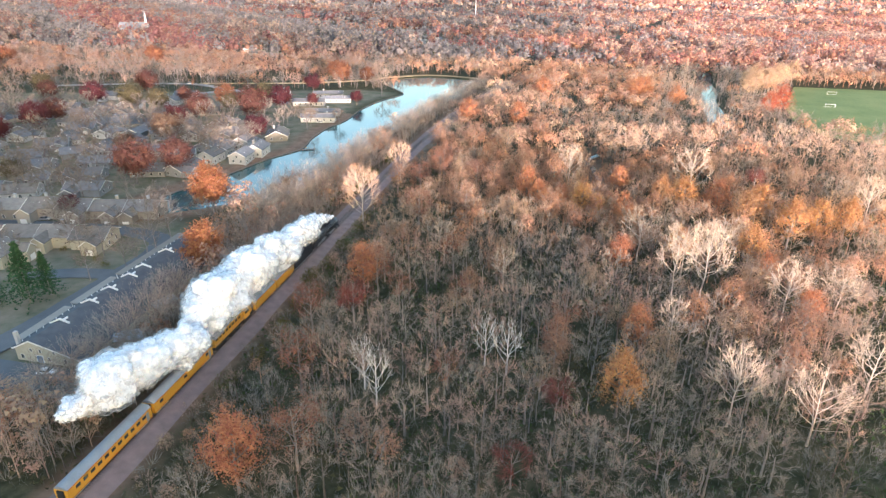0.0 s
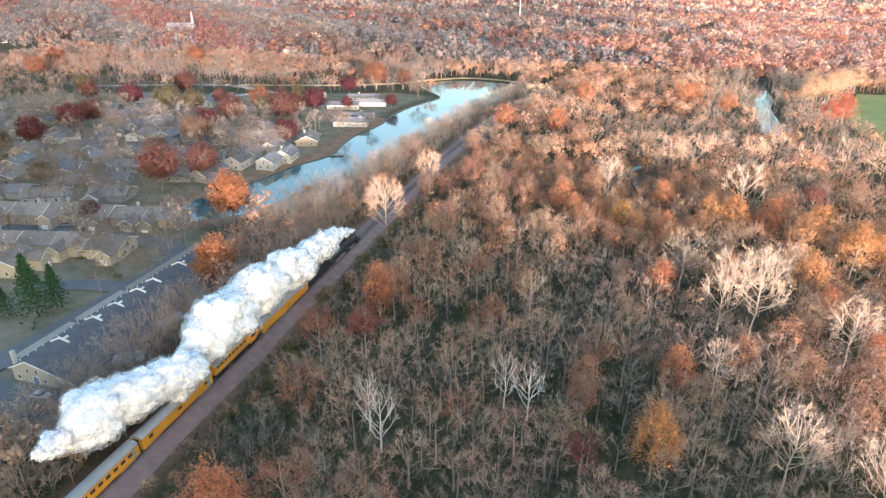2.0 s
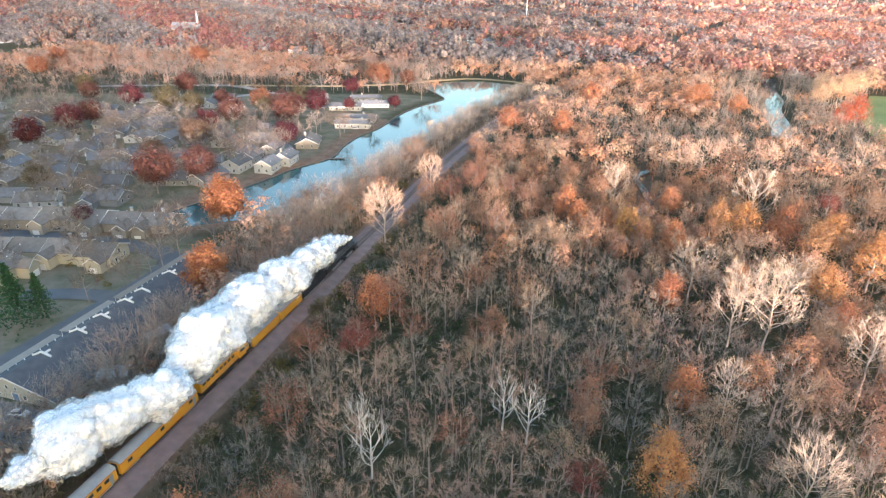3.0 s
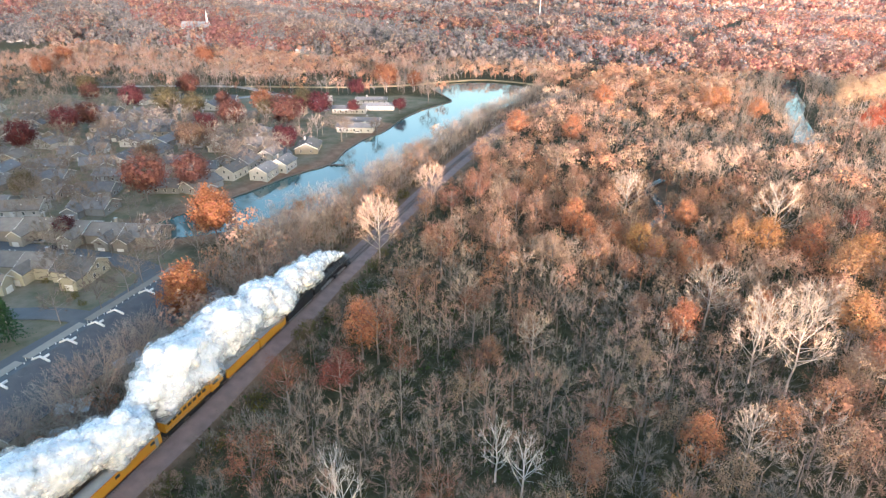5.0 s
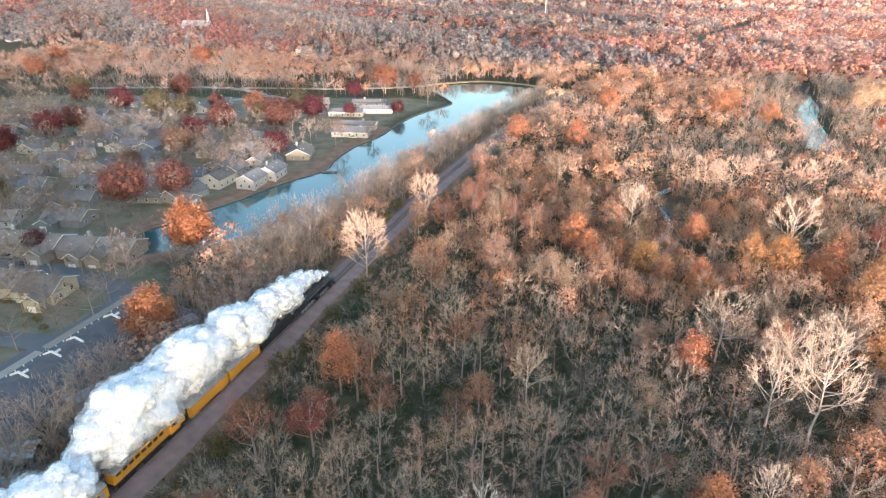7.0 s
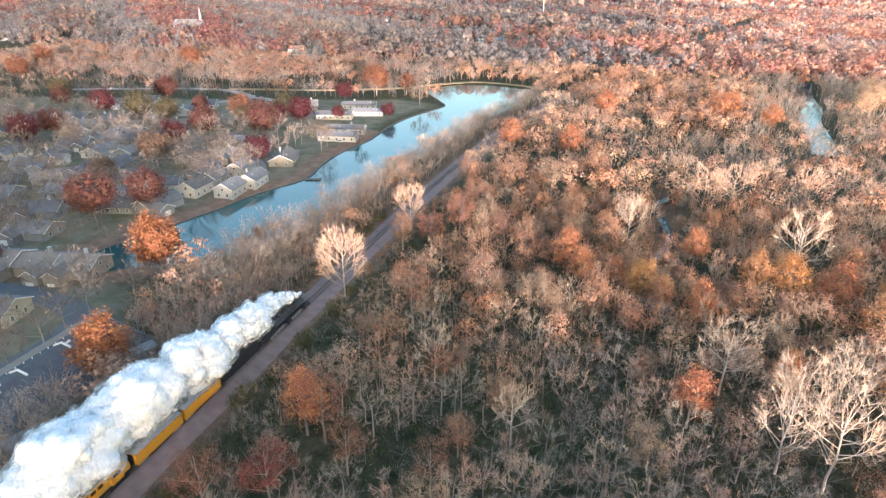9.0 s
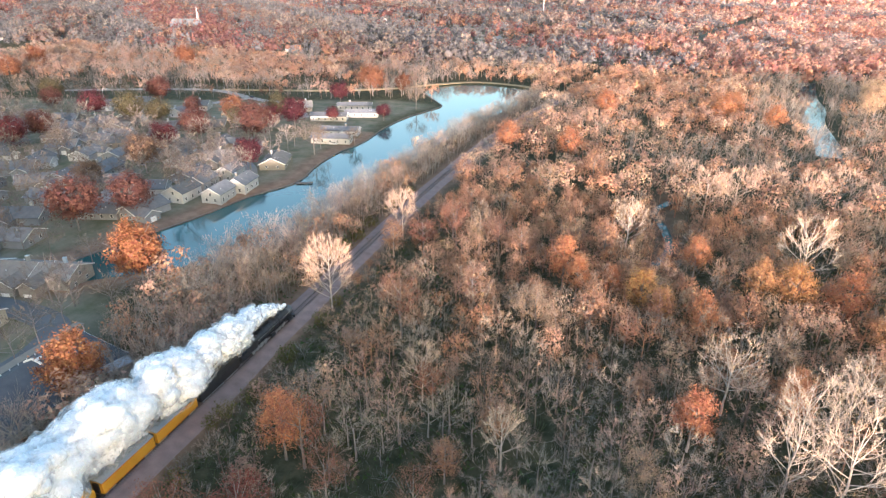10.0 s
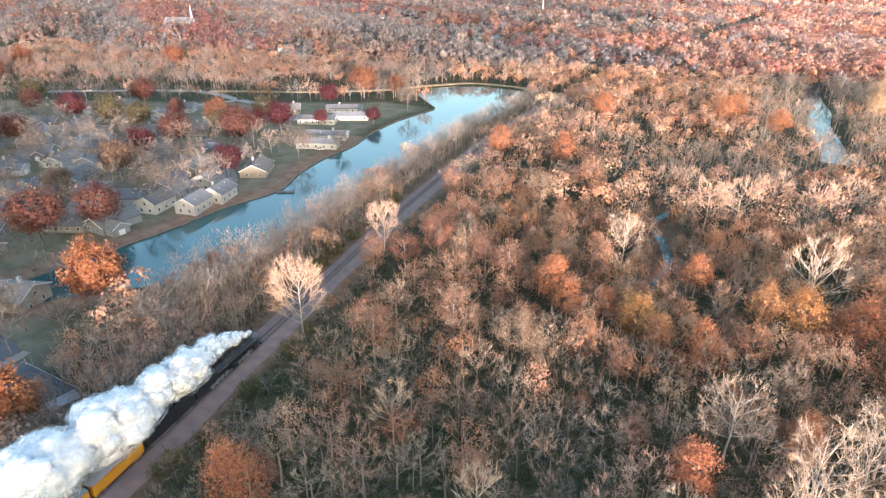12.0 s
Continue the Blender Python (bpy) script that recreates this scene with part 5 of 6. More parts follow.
def along(bm, profile, x0, x1):
    """A closed profile of (y, z) drawn along x."""
    a = [bm.verts.new((x0, y, z)) for y, z in profile]
    b = [bm.verts.new((x1, y, z)) for y, z in profile]
    bm.faces.new(a[::-1])
    bm.faces.new(b)
    for i in range(len(a)):
        bm.faces.new((a[i], a[(i + 1) % len(a)], b[(i + 1) % len(a)], b[i]))
    bmesh.ops.recalc_face_normals(bm, faces=bm.faces)
    return bm


def slope_band(x0, x1, y0, y1, lift, thick):
    """A slab that follows the roof from y0 to y1."""
    ys = [y0] + [p[0] for p in SALT if y0 < p[0] < y1] + [y1]
    return along(bmesh.new(), [(y, salt_z(y) + lift) for y in ys] + [(y, salt_z(y) + lift + thick) for y in reversed(ys)], x0, x1)


part("wall", along(bmesh.new(), [(-14.6, -0.4), (5.5, -0.4), (5.5, 3.8), (0.0, 6.5), (-14.6, 2.4)], -36.5, 36.5), M["siding_cream"], tb)
part("roof", slope_band(-37.0, 37.0, -15.1, 6.0, 0.03, 0.26), M["shingle_dark"], tb)
for sx in (-37.06, 37.0):
    part("verge_board", slope_band(sx, sx + 0.06, -15.1, 6.0, -0.12, 0.44), M["trim"], tb, "white verge board")
part("gutter", boxes((-37.0, 37.0, 6.02, 6.16, 3.65, 3.8)), M["trim"], tb, "white eaves gutter")
for px in (-26.0, -14.5, -6.2, 3.0, 10.0, 22.5):
    pw = part("party_wall", slope_band(px - 0.2, px + 0.2, -2.9, 3.2, 0.3, 0.5), M["trim"], tb, "white raised party wall across the ridge")
    if px != 10.0:
        part("cross_wall", slope_band(px + 0.21, px + 1.8, -1.1, -0.75, 0.3, 0.45), M["trim"], pw)
for k in range(30):
    part("roof_vent", rods(((-34.5 + 2.35 * k, 4.6, 4.3), (-34.5 + 2.35 * k, 4.6, 5.0), 0.13), sides=6), M["trim"], tb)
for k in range(6):
    part("skylight", slope_band(-30 + 11 * k, -28.6 + 11 * k, -9.6, -8.0, 0.3, 0.08), M["glass"], tb)
part("chimney", boxes((-36.0, -35.1, 4.4, 5.3, 3.6, 8.2), bevel=0.03), M["siding_white"], tb, "white boxed chimney")
for wy in (0.5, -2.3, -6.6):
    add_window(tb, -36.5, wy, 3.6, -90, 0.66)
for wy in (3.6, -4.6, -9.5):
    add_window(tb, -36.5, wy, 1.3, -90, 0.85)
dr = part("door", boxes((-36.62, -36.52, -2.7, -0.9, 0, 2.15)), M["siding_blue"], tb, "pale blue-green double front door")
part("door_frame", boxes((-36.66, -36.52, -2.9, -2.71, 0, 2.3), (-36.66, -36.52, -0.89, -0.7, 0, 2.3), (-36.66, -36.52, -2.71, -0.89, 2.16, 2.3)), M["trim"], dr)
for k in range(16):
    add_window(tb, -33.5 + 4.4 * k, 5.5, 1.7, 180)

# carports along the lane
for y in (110, 130, 150, 168):
    cp = thing("carport", "low carport with a flat tan roof beside the lane", "carport", pose(-145.4, y, 0.1, 0, 0, 90), "carports")
    part("roof", boxes((-9.0, 9.0, -1.5, 1.5, 3.2, 3.45), bevel=0.03), M["siding_beige"], cp, "flat tan roof")
    for px in (-8.5, -2.8, 2.8, 8.5):
        for py in (-1.3, 1.3):
            part("post", boxes((px - 0.07, px + 0.07, py - 0.07, py + 0.07, 0, 3.2)), M["trim"], cp)

# small pale-roofed sheds between the block and the woods
for x, y, a, L, W in ((-122, 130, 70, 7, 4.5), (-119.5, 111, 30, 7, 5), (-114, 103, 40, 5, 4), (-122, 166, 70, 6, 4)):
    s = thing("shed", "small shed with a pale corrugated roof in the brush", "shed", pose(x, y, float(land_z(x, y)), 0, 0, a), "sheds")
    part("wall", gable_walls(L, W, 2.2, 0.7), M["timber"], s)
    part("roof", gable_roof(L, W, 2.2, 0.7, 0.3, 0.1), M["metal_grey"], s, "pale metal roof")

# ---------------------------------------------------------------- far buildings
far_group = "far suburb houses"
for x, y in FAR_HOUSES:
    house(x, y, fr.uniform(0, 180), fr.uniform(14, 20), 10, fr.uniform(3.4, 5.5), 3.0, fr.choice(["siding_white", "siding_white", "siding_beige"]), fr.choice(["shingle", "shingle_brown"]),
          "pale suburban house among far autumn trees", far_group, fr, wing=False, chimney=False, detail=False, trim_on=False)

ch = thing("church", "white church with a tall glazed front and a spire", "church", pose(-735, 950, 0, 0, 0, 15))
part("wall", gable_walls(46, 22, 9, 9), M["siding_white"], ch)
part("roof", gable_roof(46, 22, 9, 9, 0.8, 0.4), M["shingle"], ch)
part("hall", boxes((-30, -6, -30, -11.5, 0, 7), bevel=0.1), M["siding_white"], ch)
part("spire", rods(((20, 0, 10), (20, 0, 24), 2.2, 1.8), ((20, 0, 24), (20, 0, 38), 1.7, 0.1), sides=8), M["siding_white"], ch)
for k in range(6):
    add_window(ch, -18 + 7 * k, -11.0, 5, 0, 3.2)
for x, y, L, W, h, lab in ((-700, 1020, 60, 22, 7, "long white flat-roofed hall"), (-880, 1790, 150, 40, 10, "long pale warehouse on the horizon"), (-700, 1830, 120, 40, 10, "long pale warehouse on the horizon"),
                           (-560, 1990, 120, 40, 11, "long pale warehouse on the horizon")):
    wh = thing("warehouse", lab, "building", pose(x, y, 0, 0, 0, 8), "far halls")
    part("wall", boxes((-L / 2, L / 2, -W / 2, W / 2, -0.3, h), bevel=0.1), M["siding_white"], wh)
    part("roof", boxes((-L / 2 - 0.5, L / 2 + 0.5, -W / 2 - 0.5, W / 2 + 0.5, h + 0.01, h + 0.7)), M["concrete"], wh)

mast = thing("radio_mast", "slim pale mast above far trees", "mast", pose(-230, 1460, 0))
part("pole", rods(((0, 0, 0), (0, 0, 58), 1.3, 0.6), sides=8), M["siding_white"], mast)
for a in range(3):
    c, s_ = math.cos(a * 2.1), math.sin(a * 2.1)
    part("antenna", boxes((c * 2 - 0.3, c * 2 + 0.3, s_ * 2 - 0.3, s_ * 2 + 0.3, 50, 54)), M["trim"], mast)

# ---------------------------------------------------------------- street furniture, cars, goals, dock
def street_lamp(x, y, a):
    t = thing("street_lamp", "grey metal street lamp on a tall pole", "street lamp", pose(x, y, float(land_z(x, y)), 0, 0, a), "street lamps")
    part("pole", rods(((0, 0, 0), (0, 0, 9.5), 0.16, 0.09), sides=8), M["metal_grey"], t)
    part("arm", rods(((0, 0, 9.3), (1.8, 0, 9.7), 0.06, 0.05), sides=6), M["metal_grey"], t)
    part("lamp_head", boxes((1.6, 2.5, -0.16, 0.16, 9.6, 9.78), bevel=0.03), M["metal_dark"], t)


for x, y, a in ((-455, 462, 60), (-420, 478, 60), (-380, 497, 60), (-345, 515, 270), (-310, 500, 250), (-285, 492, 250), (-400, 440, 60)):
    street_lamp(x, y, a)


def parked_car(x, y, a, paint, label):
    t = thing("car", label, "car", pose(x, y, 0.32 + 0.0, 0, 0, a), "parked cars")
    bm = bmesh.new()
    prism(bm, [(-2.25, 0.35), (-2.3, 0.75), (-1.9, 0.95), (1.0, 1.0), (2.05, 0.85), (2.3, 0.6), (2.25, 0.32)], -0.88, 0.88)
    part("body", bm, M[paint], t)
    bm = bmesh.new()
    prism(bm, [(-1.75, 0.95), (-1.25, 1.42), (0.35, 1.45), (1.1, 0.98)], -0.76, 0.76)
    part("cabin", bm, M["glass"], t, "dark glazed cabin")
    part("roof", boxes((-1.2, 0.35, -0.72, 0.72, 1.44, 1.5), bevel=0.02), M[paint], t)
    for wx in (-1.4, 1.4):
        for wy in (-0.8, 0.8):
            w = part("wheel", rods(((wx, wy - 0.1, 0.33), (wx, wy + 0.1, 0.33), 0.33), sides=14), M["tyre"], t)
            sgn = math.copysign(1, wy)
            part("rim", rods(((wx, wy + sgn * 0.09, 0.33), (wx, wy + sgn * 0.115, 0.33), 0.2), sides=10), M["metal_grey"], w)
    for wy in (-0.6, 0.6):
        part("headlight", boxes((2.18, 2.3, wy - 0.15, wy + 0.15, 0.6, 0.72)), M["trim"], t)


for x, y, a, paint, label in ((-129.8, 92.5, 8, "paint_white", "white saloon parked before the cream townhouse"), (-148.2, 139.5, 80, "paint_red", "dark red car parked in the lane"),
                              (-148.2, 127.5, 82, "paint_dark", "black car parked in the lane"), (-204, 181, 10, "paint_dark", "dark car on the townhouse drive"),
                              (-248, 312, 30, "paint_silver", "silver car on a neighbourhood street"), (-172, 382, 15, "paint_white", "white car beside the pond house"),
                              (-300, 489, -20, "paint_dark", "dark car on the pale street"), (-352, 507, 20, "paint_white", "white car on the pale street"),
                              (-440, 480, 20, "paint_white", "white car on the far street"), (-214, 184, 12, "paint_silver", "silver car on the townhouse drive")):
    parked_car(x, y, a, paint, label)


def soccer_goal(x, y, a, w=7.32):
    t = thing("soccer_goal", "white tubular soccer goal on the grass", "goal", pose(x, y, 0.32, 0, 0, a), "soccer goals")
    part("post", rods(((-w / 2, 0, 0), (-w / 2, 0, 2.44), 0.09), sides=8), M["trim"], t)
    part("post", rods(((w / 2, 0, 0), (w / 2, 0, 2.44), 0.09), sides=8), M["trim"], t)
    part("crossbar", rods(((-w / 2, 0, 2.44), (w / 2, 0, 2.44), 0.09), sides=8), M["trim"], t)
    for sx in (-1, 1):
        part("stay", rods(((sx * w / 2, 0, 2.4), (sx * w / 2, 1.8, 0.05), 0.05), sides=6), M["trim"], t)
    part("ground_bar", rods(((-w / 2, 1.8, 0.06), (w / 2, 1.8, 0.06), 0.05), sides=6), M["trim"], t)


for x, y, a in ((202, 530, 0), (225, 594, 5), (176, 447, 0), (171, 420, -40)):
    soccer_goal(x, y, a)

dk = thing("dock", "small grey timber dock floating on the pond", "dock", pose(-153.6, 316, WATER_Z, 0, 0, 20))
for k in range(16):
    part("plank", boxes((-4 + 0.5 * k, -3.55 + 0.5 * k, -1.4, 1.4, 0.35, 0.42)), M["timber"], dk)
for k in range(3):
    part("float", boxes((-3.6 + 2.8 * k, -2.4 + 2.8 * k, -1.2, 1.2, -0.15, 0.34)), M["metal_dark"], dk)
for x_ in (-3.8, 3.7):
    for y_ in (-1.3, 1.3):
        part("post", rods(((x_, y_, -0.6), (x_, y_, 1.3), 0.1), sides=7), M["timber"], dk)

# ---------------------------------------------------------------- train
RAIL_TOP = 1.0
TX = -92.8
NOSE = 203.0


def bogie(t, y, wheels=3, gap=1.6, r=0.5, mat="silver"):
    """A truck frame with its wheels."""
    b = part("bogie", boxes((-1.15, -1.0, y - gap * wheels / 2, y + gap * wheels / 2, 0.35, 0.75), (1.0, 1.15, y - gap * wheels / 2, y + gap * wheels / 2, 0.35, 0.75),
                            (-1.0, 1.0, y - 0.25, y + 0.25, 0.4, 0.8), bevel=0.03), M["metal_grey" if mat == "silver" else "metal_dark"], t)
    for k in range(wheels):
        wy = y + (k - (wheels - 1) / 2) * gap
        for sx in (-1, 1):
            part("wheel", rods(((sx * 0.70, wy, r), (sx * 0.83, wy, r), r), sides=16), M[mat], b)


# steam engine: origin under the middle, front at +y
eng = thing("steam_locomotive", "large black articulated steam locomotive on the track", "locomotive", pose(TX, NOSE - 14, RAIL_TOP))
bm = bmesh.new()
rod(bm, (0, -6.0, 3.15), (0, 5.5, 3.1), 1.55, 1.45, 28)
rod(bm, (0, 5.5, 3.1), (0, 10.2, 3.05), 1.45, 1.42, 28)
blr = part("boiler", bm, M["engine_black"], eng, smooth=False)
for k in range(9):
    y = -5.2 + 1.3 * k
    part("boiler_band", rods(((0, y - 0.06, 3.15), (0, y + 0.06, 3.15), 1.58, 1.58), sides=28), M["engine_black"], blr)
part("smokebox", rods(((0, 10.2, 3.05), (0, 12.4, 3.05), 1.46), ((0, 12.4, 3.05), (0, 12.65, 3.05), 1.3, 1.1), sides=28), M["engine_grey"], eng, "graphite-grey smokebox")
part("smokebox_door", rods(((0, 12.65, 3.05), (0, 12.85, 3.05), 0.85, 0.6), sides=20), M["engine_black"], eng)
part("headlight", rods(((0, 12.85, 3.05), (0, 13.15, 3.05), 0.28), sides=14), M["silver"], eng, "silver headlight")
part("firebox", boxes((-1.6, 1.6, -10.2, -5.6, 1.6, 4.65), bevel=0.45), M["engine_black"], eng)
cab = part("cab", boxes((-1.62, 1.62, -13.2, -10.1, 1.5, 4.5), bevel=0.08), M["engine_black"], eng)
bm = bmesh.new()
prism(bm, [(-1.72, 4.4), (-1.3, 4.75), (-0.6, 4.92), (0.6, 4.92), (1.3, 4.75), (1.72, 4.4)], -13.5, -10.0)
part("cab_roof", bm, M["engine_black"], eng)
for sx in (-1, 1):
    for wy in (-12.6, -11.4):
        part("cab_window", boxes((sx * 1.63 - 0.02, sx * 1.63 + 0.02, wy, wy + 0.9, 3.1, 3.9)), M["glass"], cab)
    part("running_board", boxes((sx * 1.15, sx * 1.62, -5.6, 12.0, 2.2, 2.28)) if sx > 0 else boxes((-1.62, -1.15, -5.6, 12.0, 2.2, 2.28)), M["metal_dark"], eng)
    part("handrail", rods(((sx * 1.66, -5.5, 3.6), (sx * 1.55, 12.2, 3.5), 0.035), sides=6), M["silver"], eng)
    for cy in (10.6, 1.6):
        part("cylinder", rods(((sx * 1.25, cy - 0.9, 0.95), (sx * 1.25, cy + 0.9, 0.95), 0.5), sides=16), M["engine_black"], eng, "black steam cylinder")
    for w0 in (7.6, -1.4):
        for k in range(4):
            dw = part("driving_wheel", rods(((sx * 0.72, w0 - 1.85 * k, 0.86), (sx * 0.86, w0 - 1.85 * k, 0.86), 0.86), sides=24), M["engine_black"], eng)
            part("wheel_tyre", rods(((sx * 0.87, w0 - 1.85 * k, 0.86), (sx * 0.89, w0 - 1.85 * k, 0.86), 0.84), ((sx * 0.9, w0 - 1.85 * k, 0.86), (sx * 0.93, w0 - 1.85 * k, 0.86), 0.3), sides=20), M["silver"], dw, "bright wheel face")
        part("side_rod", boxes((sx * 0.98 - 0.05, sx * 0.98 + 0.05, w0 - 5.7, w0 + 0.2, 0.62, 0.82), bevel=0.02), M["silver"], eng, "bright steel side rod")
        part("main_rod", boxes((sx * 1.12 - 0.05, sx * 1.12 + 0.05, w0 - 3.9, w0 + 2.2, 0.78, 0.94), bevel=0.02), M["silver"], eng, "bright steel main rod")
    for wy in (12.4, 11.3):
        part("pilot_wheel", rods(((sx * 0.72, wy, 0.45), (sx * 0.84, wy, 0.45), 0.45), sides=16), M["silver"], eng)
    part("air_tank", rods(((sx * 1.3, 2.6, 1.95), (sx * 1.3, 6.8, 1.95), 0.3), sides=14), M["engine_black"], eng)
for y, r_, z in ((11.0, 0.48, 4.95), (9.9, 0.48, 4.95)):
    part("stack", rods(((0, y, 4.3), (0, y, z), r_, r_ * 1.1), sides=18), M["engine_black"], eng)
for y, r_, z in ((6.6, 0.75, 4.9), (2.4, 0.7, 4.95), (-1.8, 0.7, 4.95)):
    part("dome", rods(((0, y, 4.2), (0, y, z - 0.2), r_, r_ * 0.96), ((0, y, z - 0.2), (0, y, z), r_ * 0.96, r_ * 0.5), sides=18), M["engine_black"], eng)
bm = bmesh.new()
prism(bm, [(-1.5, 0.2), (1.5, 0.2), (1.4, 1.3), (-1.4, 1.3)], 12.9, 13.1)
box(bm, -1.45, 1.45, 12.0, 13.0, 1.25, 1.4)
part("pilot_beam", bm, M["engine_black"], eng)
for k in range(7):
    px = -1.2 + 0.4 * k
    part("pilot_bar", rods(((px, 13.1, 1.2), (px * 0.7, 13.9, 0.25), 0.05), sides=6), M["metal_grey"], eng)
part("coupler", boxes((-0.14, 0.14, 13.1, 13.9, 0.85, 1.1), bevel=0.03), M["metal_dark"], eng)
part("frame", boxes((-0.65, 0.65, -12.8, 12.4, 0.7, 1.6)), M["engine_black"], eng)

# tender
tn = thing("locomotive_tender", "black coal tender behind the steam locomotive", "tender", pose(TX, NOSE - 35.6, RAIL_TOP))
part("tank", boxes((-1.6, 1.6, -7.6, 7.6, 1.1, 4.2), bevel=0.18), M["engine_black"], tn)
part("bunker", boxes((-1.55, -1.35, -1.0, 7.3, 4.19, 4.9), (1.35, 1.55, -1.0, 7.3, 4.19, 4.9), (-1.35, 1.35, 7.1, 7.3, 4.19, 4.9), bevel=0.03), M["engine_black"], tn)
part("deck_hatch", boxes((-0.6, 0.6, -5.6, -4.2, 4.2, 4.45), bevel=0.05), M["metal_dark"], tn)
part("ladder", boxes((-0.3, -0.25, -7.72, -7.66, 1.1, 4.3), (0.25, 0.3, -7.72, -7.66, 1.1, 4.3), *[(-0.25, 0.25, -7.71, -7.67, 1.4 + 0.4 * k, 1.44 + 0.4 * k) for k in range(7)]), M["metal_grey"], tn)
bogie(tn, 4.8, 3, 1.5)
bogie(tn, -1.0, 3, 1.5)
bogie(tn, -5.2, 2, 1.5)


def yellow_car(y, L, label, category, name, roof_h=0.75, windows=0, hatches=0, door=True, ribs=0):
    """A yellow body with a rounded grey roof, red stripe lines, trucks and end doors."""
    t = thing(name, label, category, pose(TX, y, RAIL_TOP), "train cars")
    h = L / 2
    part("body", boxes((-1.52, 1.52, -h, h, 1.0, 3.75), bevel=0.06), M["yellow"], t)
    bm = bmesh.new()
    n = 9
    prof = [(-1.55 + 3.1 * k / n, 3.74 + roof_h * math.sin(math.pi * k / n) ** 0.7) for k in range(n + 1)]
    prism(bm, prof, -h - 0.03, h + 0.03)
    part("roof", bm, M["car_roof"], t, "rounded grey roof")
    for sx in (-1, 1):
        part("stripe", boxes((sx * 1.525 - 0.006, sx * 1.525 + 0.006, -h + 0.05, h - 0.05, 3.5, 3.62)), M["red_stripe"], t, "thin red stripe")
        part("stripe", boxes((sx * 1.525 - 0.006, sx * 1.525 + 0.006, -h + 0.05, h - 0.05, 1.12, 1.22)), M["red_stripe"], t, "thin red stripe")
        for k in range(windows):
            wy = -h + 2.6 + (L - 5.2) * k / max(1, windows - 1)
            part("window", boxes((sx * 1.53 - 0.012, sx * 1.53 + 0.012, wy - 0.6, wy + 0.6, 2.35, 3.1)), M["glass"], t)
        if door:
            part("door", boxes((sx * 1.54 - 0.02, sx * 1.54 + 0.02, h - 1.9, h - 1.0, 1.15, 3.25)), M["car_roof"], t)
    for k in range(hatches):
        hy = -h + L * (k + 0.5) / hatches
        part("roof_hatch", boxes((-0.55, 0.55, hy - 0.5, hy + 0.5, 3.74 + roof_h * 0.9, 3.74 + roof_h + 0.16), bevel=0.04), M["metal_grey"], t)
    for sy in (-1, 1):
        part("end_door", boxes((-0.5, 0.5, sy * h - 0.03, sy * h + 0.03, 1.2, 3.3)), M["metal_grey"], t)
        part("diaphragm", boxes((-0.7, 0.7, min(sy * h, sy * (h + 0.35)), max(sy * h, sy * (h + 0.35)), 1.2, 3.5), bevel=0.05), M["metal_dark"], t)
    part("underframe", boxes((-1.25, 1.25, -h * 0.55, h * 0.55, 0.45, 0.99), bevel=0.05), M["metal_dark"], t)
    return t


t1 = yellow_car(NOSE - 50.8, 12.9, "yellow water tender with a grey deck and hatches", "water tender", "water_tender", 0.3, hatches=3, door=False)
t2 = yellow_car(NOSE - 65.0, 13.8, "yellow water tender with a grey deck and hatches", "water tender", "water_tender", 0.3, hatches=3, door=False)
for t, g in ((t1, 3.9), (t2, 4.2)):
    bogie(t, g, 3, 1.4)
    bogie(t, -g, 3, 1.4)

# diesel locomotive
d = thing("diesel_locomotive", "yellow and grey diesel locomotive with roof fans", "locomotive", pose(TX, NOSE - 83.6, RAIL_TOP), "train cars")
part("hood", boxes((-1.05, 1.05, -10.2, 5.2, 1.55, 4.3), bevel=0.12), M["yellow"], d)
part("hood_top", boxes((-0.98, 0.98, -10.0, 5.0, 4.305, 4.45), bevel=0.05), M["car_roof"], d, "grey hood top")
cb = part("cab", boxes((-1.5, 1.5, 5.21, 8.3, 1.55, 4.5), bevel=0.15), M["yellow"], d)
part("nose", boxes((-1.05, 1.05, 8.31, 10.4, 1.55, 3.3), bevel=0.25), M["yellow"], d)
for sx in (-1, 1):
    part("cab_window", boxes((sx * 1.51 - 0.015, sx * 1.51 + 0.015, 5.8, 7.8, 3.1, 3.9)), M["glass"], cb)
    part("windscreen", boxes((sx * 0.75 - 0.5, sx * 0.75 + 0.5, 8.3, 8.33, 3.35, 4.05)), M["glass"], cb)
    part("handrail", rods(((sx * 1.5, -10.6, 2.5), (sx * 1.5, 5.0, 2.5), 0.035), sides=6), M["silver"], d)
    part("stripe", boxes((sx * 1.06 - 0.01, sx * 1.06 + 0.01, -10.0, 5.0, 2.0, 2.12)), M["red_stripe"], d, "thin red stripe")
    for k in range(8):
        part("louvre", boxes((sx * 1.06 - 0.02, sx * 1.06 + 0.02, -9.4 + 1.7 * k, -8.2 + 1.7 * k, 3.1, 3.9)), M["metal_dark"], d)
part("walkway", boxes((-1.55, 1.55, -11.0, 10.9, 1.38, 1.54)), M["metal_dark"], d)
part("fuel_tank", boxes((-1.3, 1.3, -2.6, 2.6, 0.3, 1.37), bevel=0.15), M["metal_dark"], d)
for k in range(5):
    part("roof_fan", rods(((0, -9.0 + 1.7 * k, 4.44), (0, -9.0 + 1.7 * k, 4.7), 0.62), sides=18), M["metal_grey"], d)
part("radiator", boxes((-1.5, 1.5, -10.2, -5.4, 4.1, 4.35), bevel=0.05), M["metal_grey"], d)
for g in (7.2, -7.2):
    bogie(d, g, 3, 1.7, 0.5, "metal_dark")

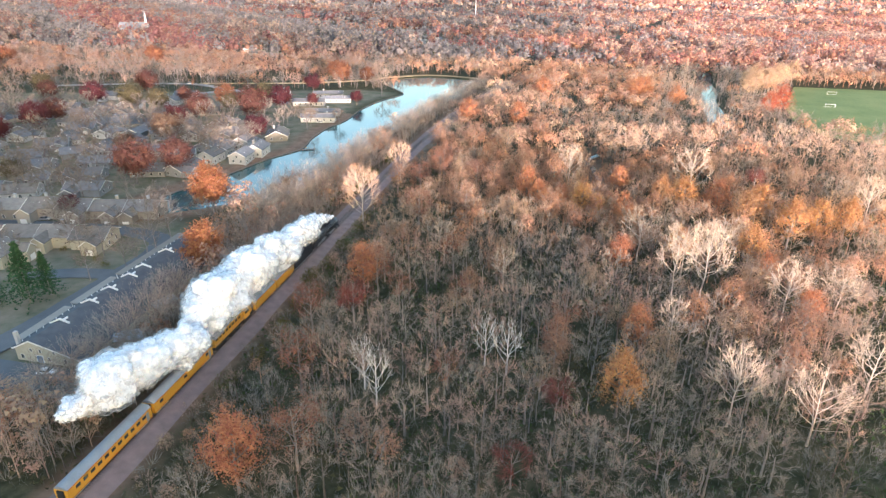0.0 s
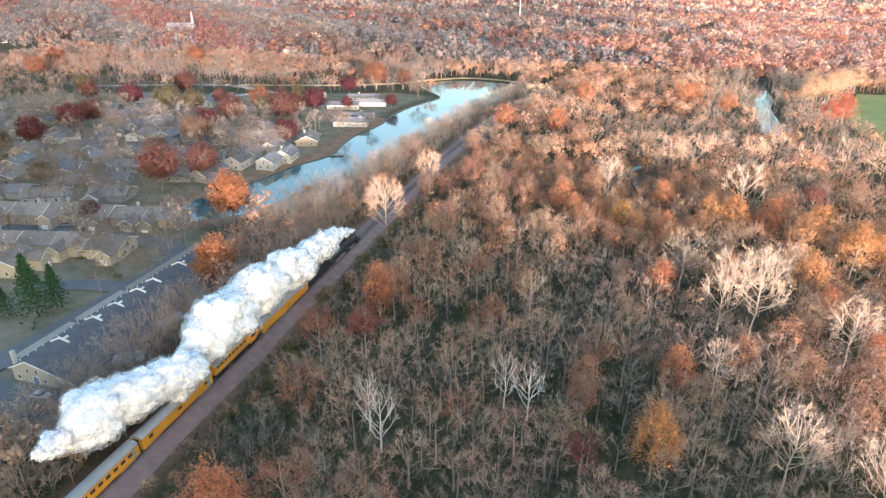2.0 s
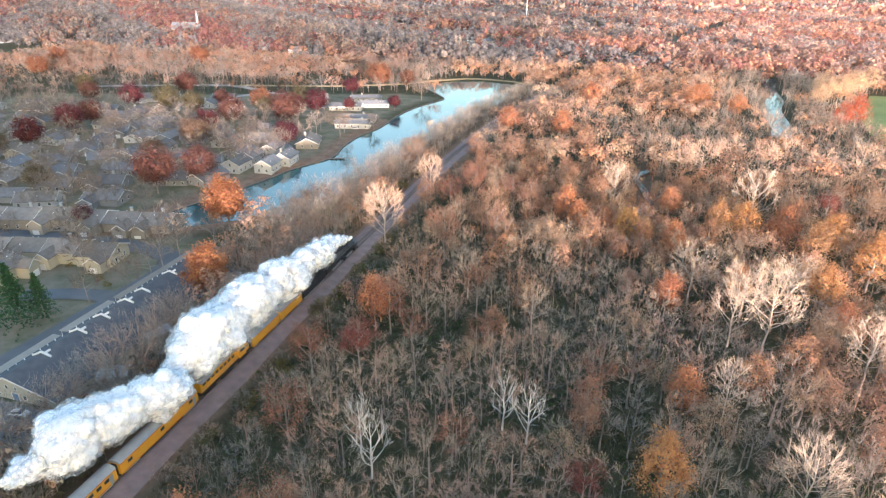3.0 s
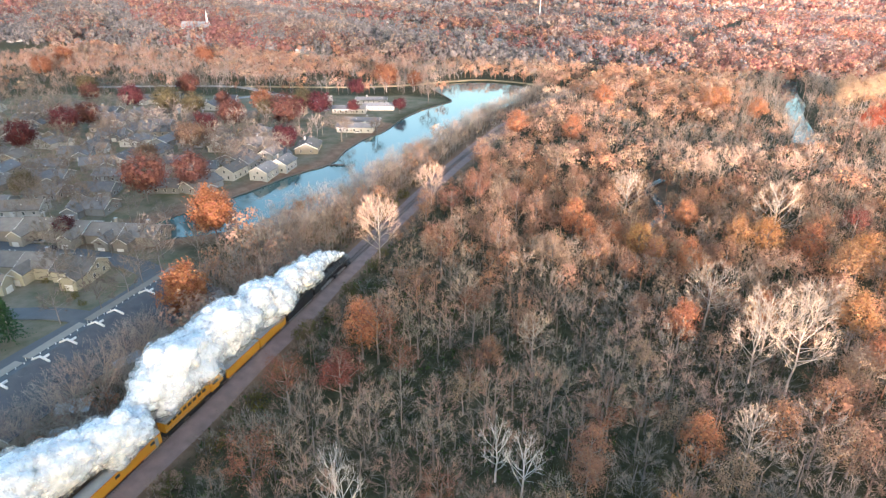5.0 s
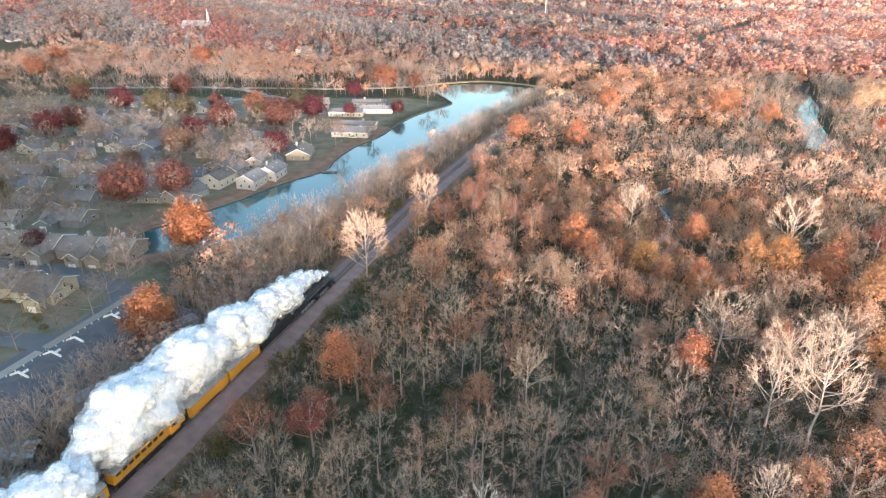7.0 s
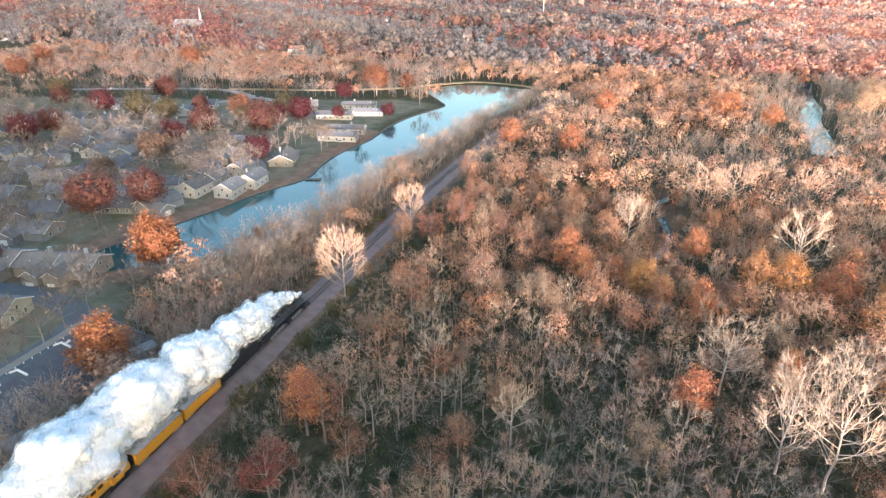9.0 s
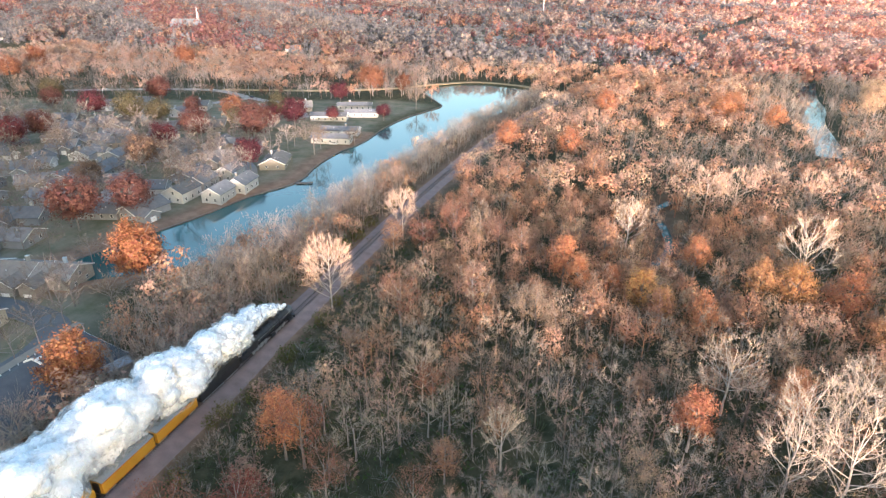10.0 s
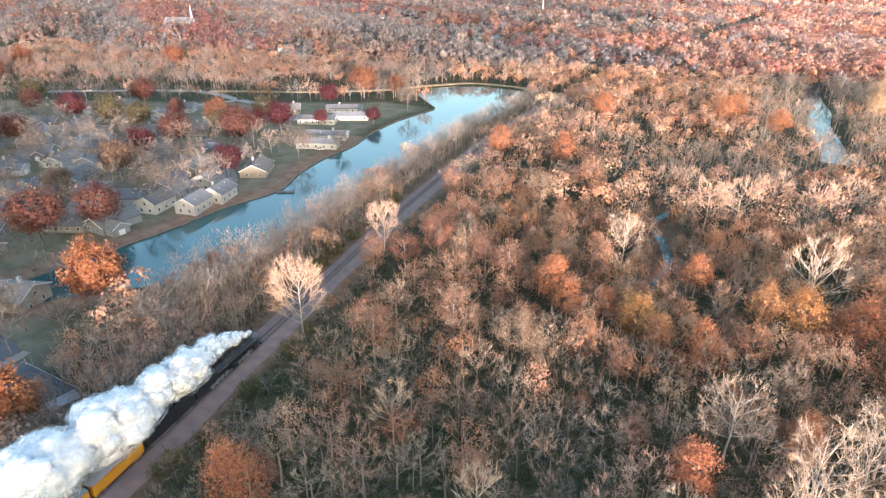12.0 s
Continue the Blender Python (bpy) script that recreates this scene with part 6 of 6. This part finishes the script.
c1 = yellow_car(NOSE - 108.0, 24.6, "yellow baggage car with a rounded grey roof", "rail car", "baggage_car", 0.75, windows=3)
c2 = yellow_car(NOSE - 134.0, 25.2, "yellow passenger car with a rounded grey roof", "rail car", "passenger_car", 0.75, windows=11)
for t in (c1, c2):
    bogie(t, 9.2, 2, 2.2)
    bogie(t, -9.2, 2, 2.2)

# ---------------------------------------------------------------- steam
def billow(v, seed):
    """Cauliflower relief: folded waves at four scales."""
    q = np.random.default_rng(seed)
    h = np.zeros(len(v))
    for f, a in ((1.9, 0.36), (4.2, 0.26), (8.5, 0.15), (16.0, 0.07)):
        w = np.zeros(len(v))
        for _ in range(3):
            w += np.abs(np.sin(v @ (unit(q.normal(size=3)) * f) + q.uniform(0, 6.28)))
        h += a * (w / 3 - 0.5) * 2
    return h


def ball(sub):
    bm = bmesh.new()
    bmesh.ops.create_icosphere(bm, subdivisions=sub, radius=1.0)
    bm.verts.ensure_lookup_table()
    v, t = np.array([p.co[:] for p in bm.verts]), np.array([[p.index for p in f.verts] for f in bm.faces])
    bm.free()
    return v, t


(BALL3, BALL3_T), (BALL4, BALL4_T) = ball(2), ball(4)
sr = np.random.default_rng(5)
dense, fluff = [], []


def puff(c, rad, seed, to=dense, fine=True):
    ball, tri = (BALL4, BALL4_T) if fine else (BALL3, BALL3_T)
    h = billow(ball + 3 * seed, seed)
    to.append((ball * (1 + h)[:, None] * rad * [1.0, 1.15, 0.85] + c, tri))


# course of the plume: place along the track, across it, height, radius
PLUME = np.array([
    (199.5, -92.9, 6.2, 0.7), (194, -94.4, 7.2, 1.5), (187, -95.4, 8.3, 2.9), (173, -95.0, 9.0, 4.2), (158, -95.8, 9.6, 4.9), (148, -97.2, 10.0, 5.8), (138, -98.2, 10.4, 5.9),
    (124, -97.2, 10.6, 6.0), (113, -96.6, 10.4, 4.6), (107, -96.2, 10.0, 2.2), (102, -91.0, 9.2, 2.7), (97, -93.5, 10.2, 4.2), (88, -97, 10.4, 4.5), (78, -99, 10.8, 4.4), (68, -101, 11.2, 1.6),
], float)
back = -PLUME[:, 0]
y_at, k = float(PLUME[0, 0]), 0
while y_at > PLUME[-1, 0]:
    cx, cz, wide = (float(np.interp(-y_at, back, PLUME[:, c])) for c in (1, 2, 3))
    wide *= 1 + 0.16 * math.sin(y_at * 0.33) + 0.1 * math.sin(y_at * 0.71 + 1)
    rad = wide * sr.uniform(0.62, 0.9)
    c = np.array([cx + wide * sr.normal(0, 0.17), y_at, cz + wide * sr.normal(0, 0.14)])
    puff(c, rad, 10 * k)
    fluff.append((c, rad * 1.04))
    # smaller billows standing out of the trail
    for j in range(4 if wide < 3 else 8):
        d_ = unit(sr.normal(size=3) * [1, 0.7, 1] + [-0.15, 0, 0.35])
        b_, q_ = c + d_ * rad * sr.uniform(0.8, 1.1), wide * sr.uniform(0.2, 0.42)
        puff(b_, q_ * 0.9, 10 * k + 1 + j, dense, False)
        fluff.append((b_, q_))
    y_at -= max(1.3, rad * sr.uniform(0.5, 0.8))
    k += 1
# torn outer veil of the same billows
veil = [((v_ - v_.mean(0)) * 1.16 + v_.mean(0), t_) for v_, t_ in dense]
v, t = join(*veil)
wisps = new("steam_wisps", np_mesh("steam_wisps", v, t, M["steam_thin"]))
wisps.data.polygons.foreach_set("use_smooth", [True] * len(t))
tagged(wisps, "thin torn wisps of white steam round the plume", "steam", kind="stuff")
v, t = join(*dense)
plume = new("steam_plume", np_mesh("steam_plume", v, t, M["steam"]))
plume.data.polygons.foreach_set("use_smooth", [True] * len(t))
tagged(plume, "thick white billowing steam trailing over the train", "steam", kind="stuff")
# loose flecks of vapour that soften the rim
fl_c, fl_r = np.array([c for c, _ in fluff]), np.array([q for _, q in fluff])
w = fl_r**2 / (fl_r**2).sum()
k = sr.choice(len(fl_c), 64000, p=w)
d_ = unit(sr.normal(size=(64000, 3)))
pts = fl_c[k] + d_ * (fl_r[k] * (0.98 + np.abs(sr.normal(0, 0.14, 64000)) + 0.14 * billow(d_ * 2 + fl_c[k] * 0.7, 3)))[:, None] * [1.0, 1.15, 0.9]
v, t = flakes(pts, 0.125, sr)
tagged(new("steam_vapour", np_mesh("steam_vapour", v, t, M["steam"])), "loose white vapour at the rim of the plume", "steam", kind="stuff")
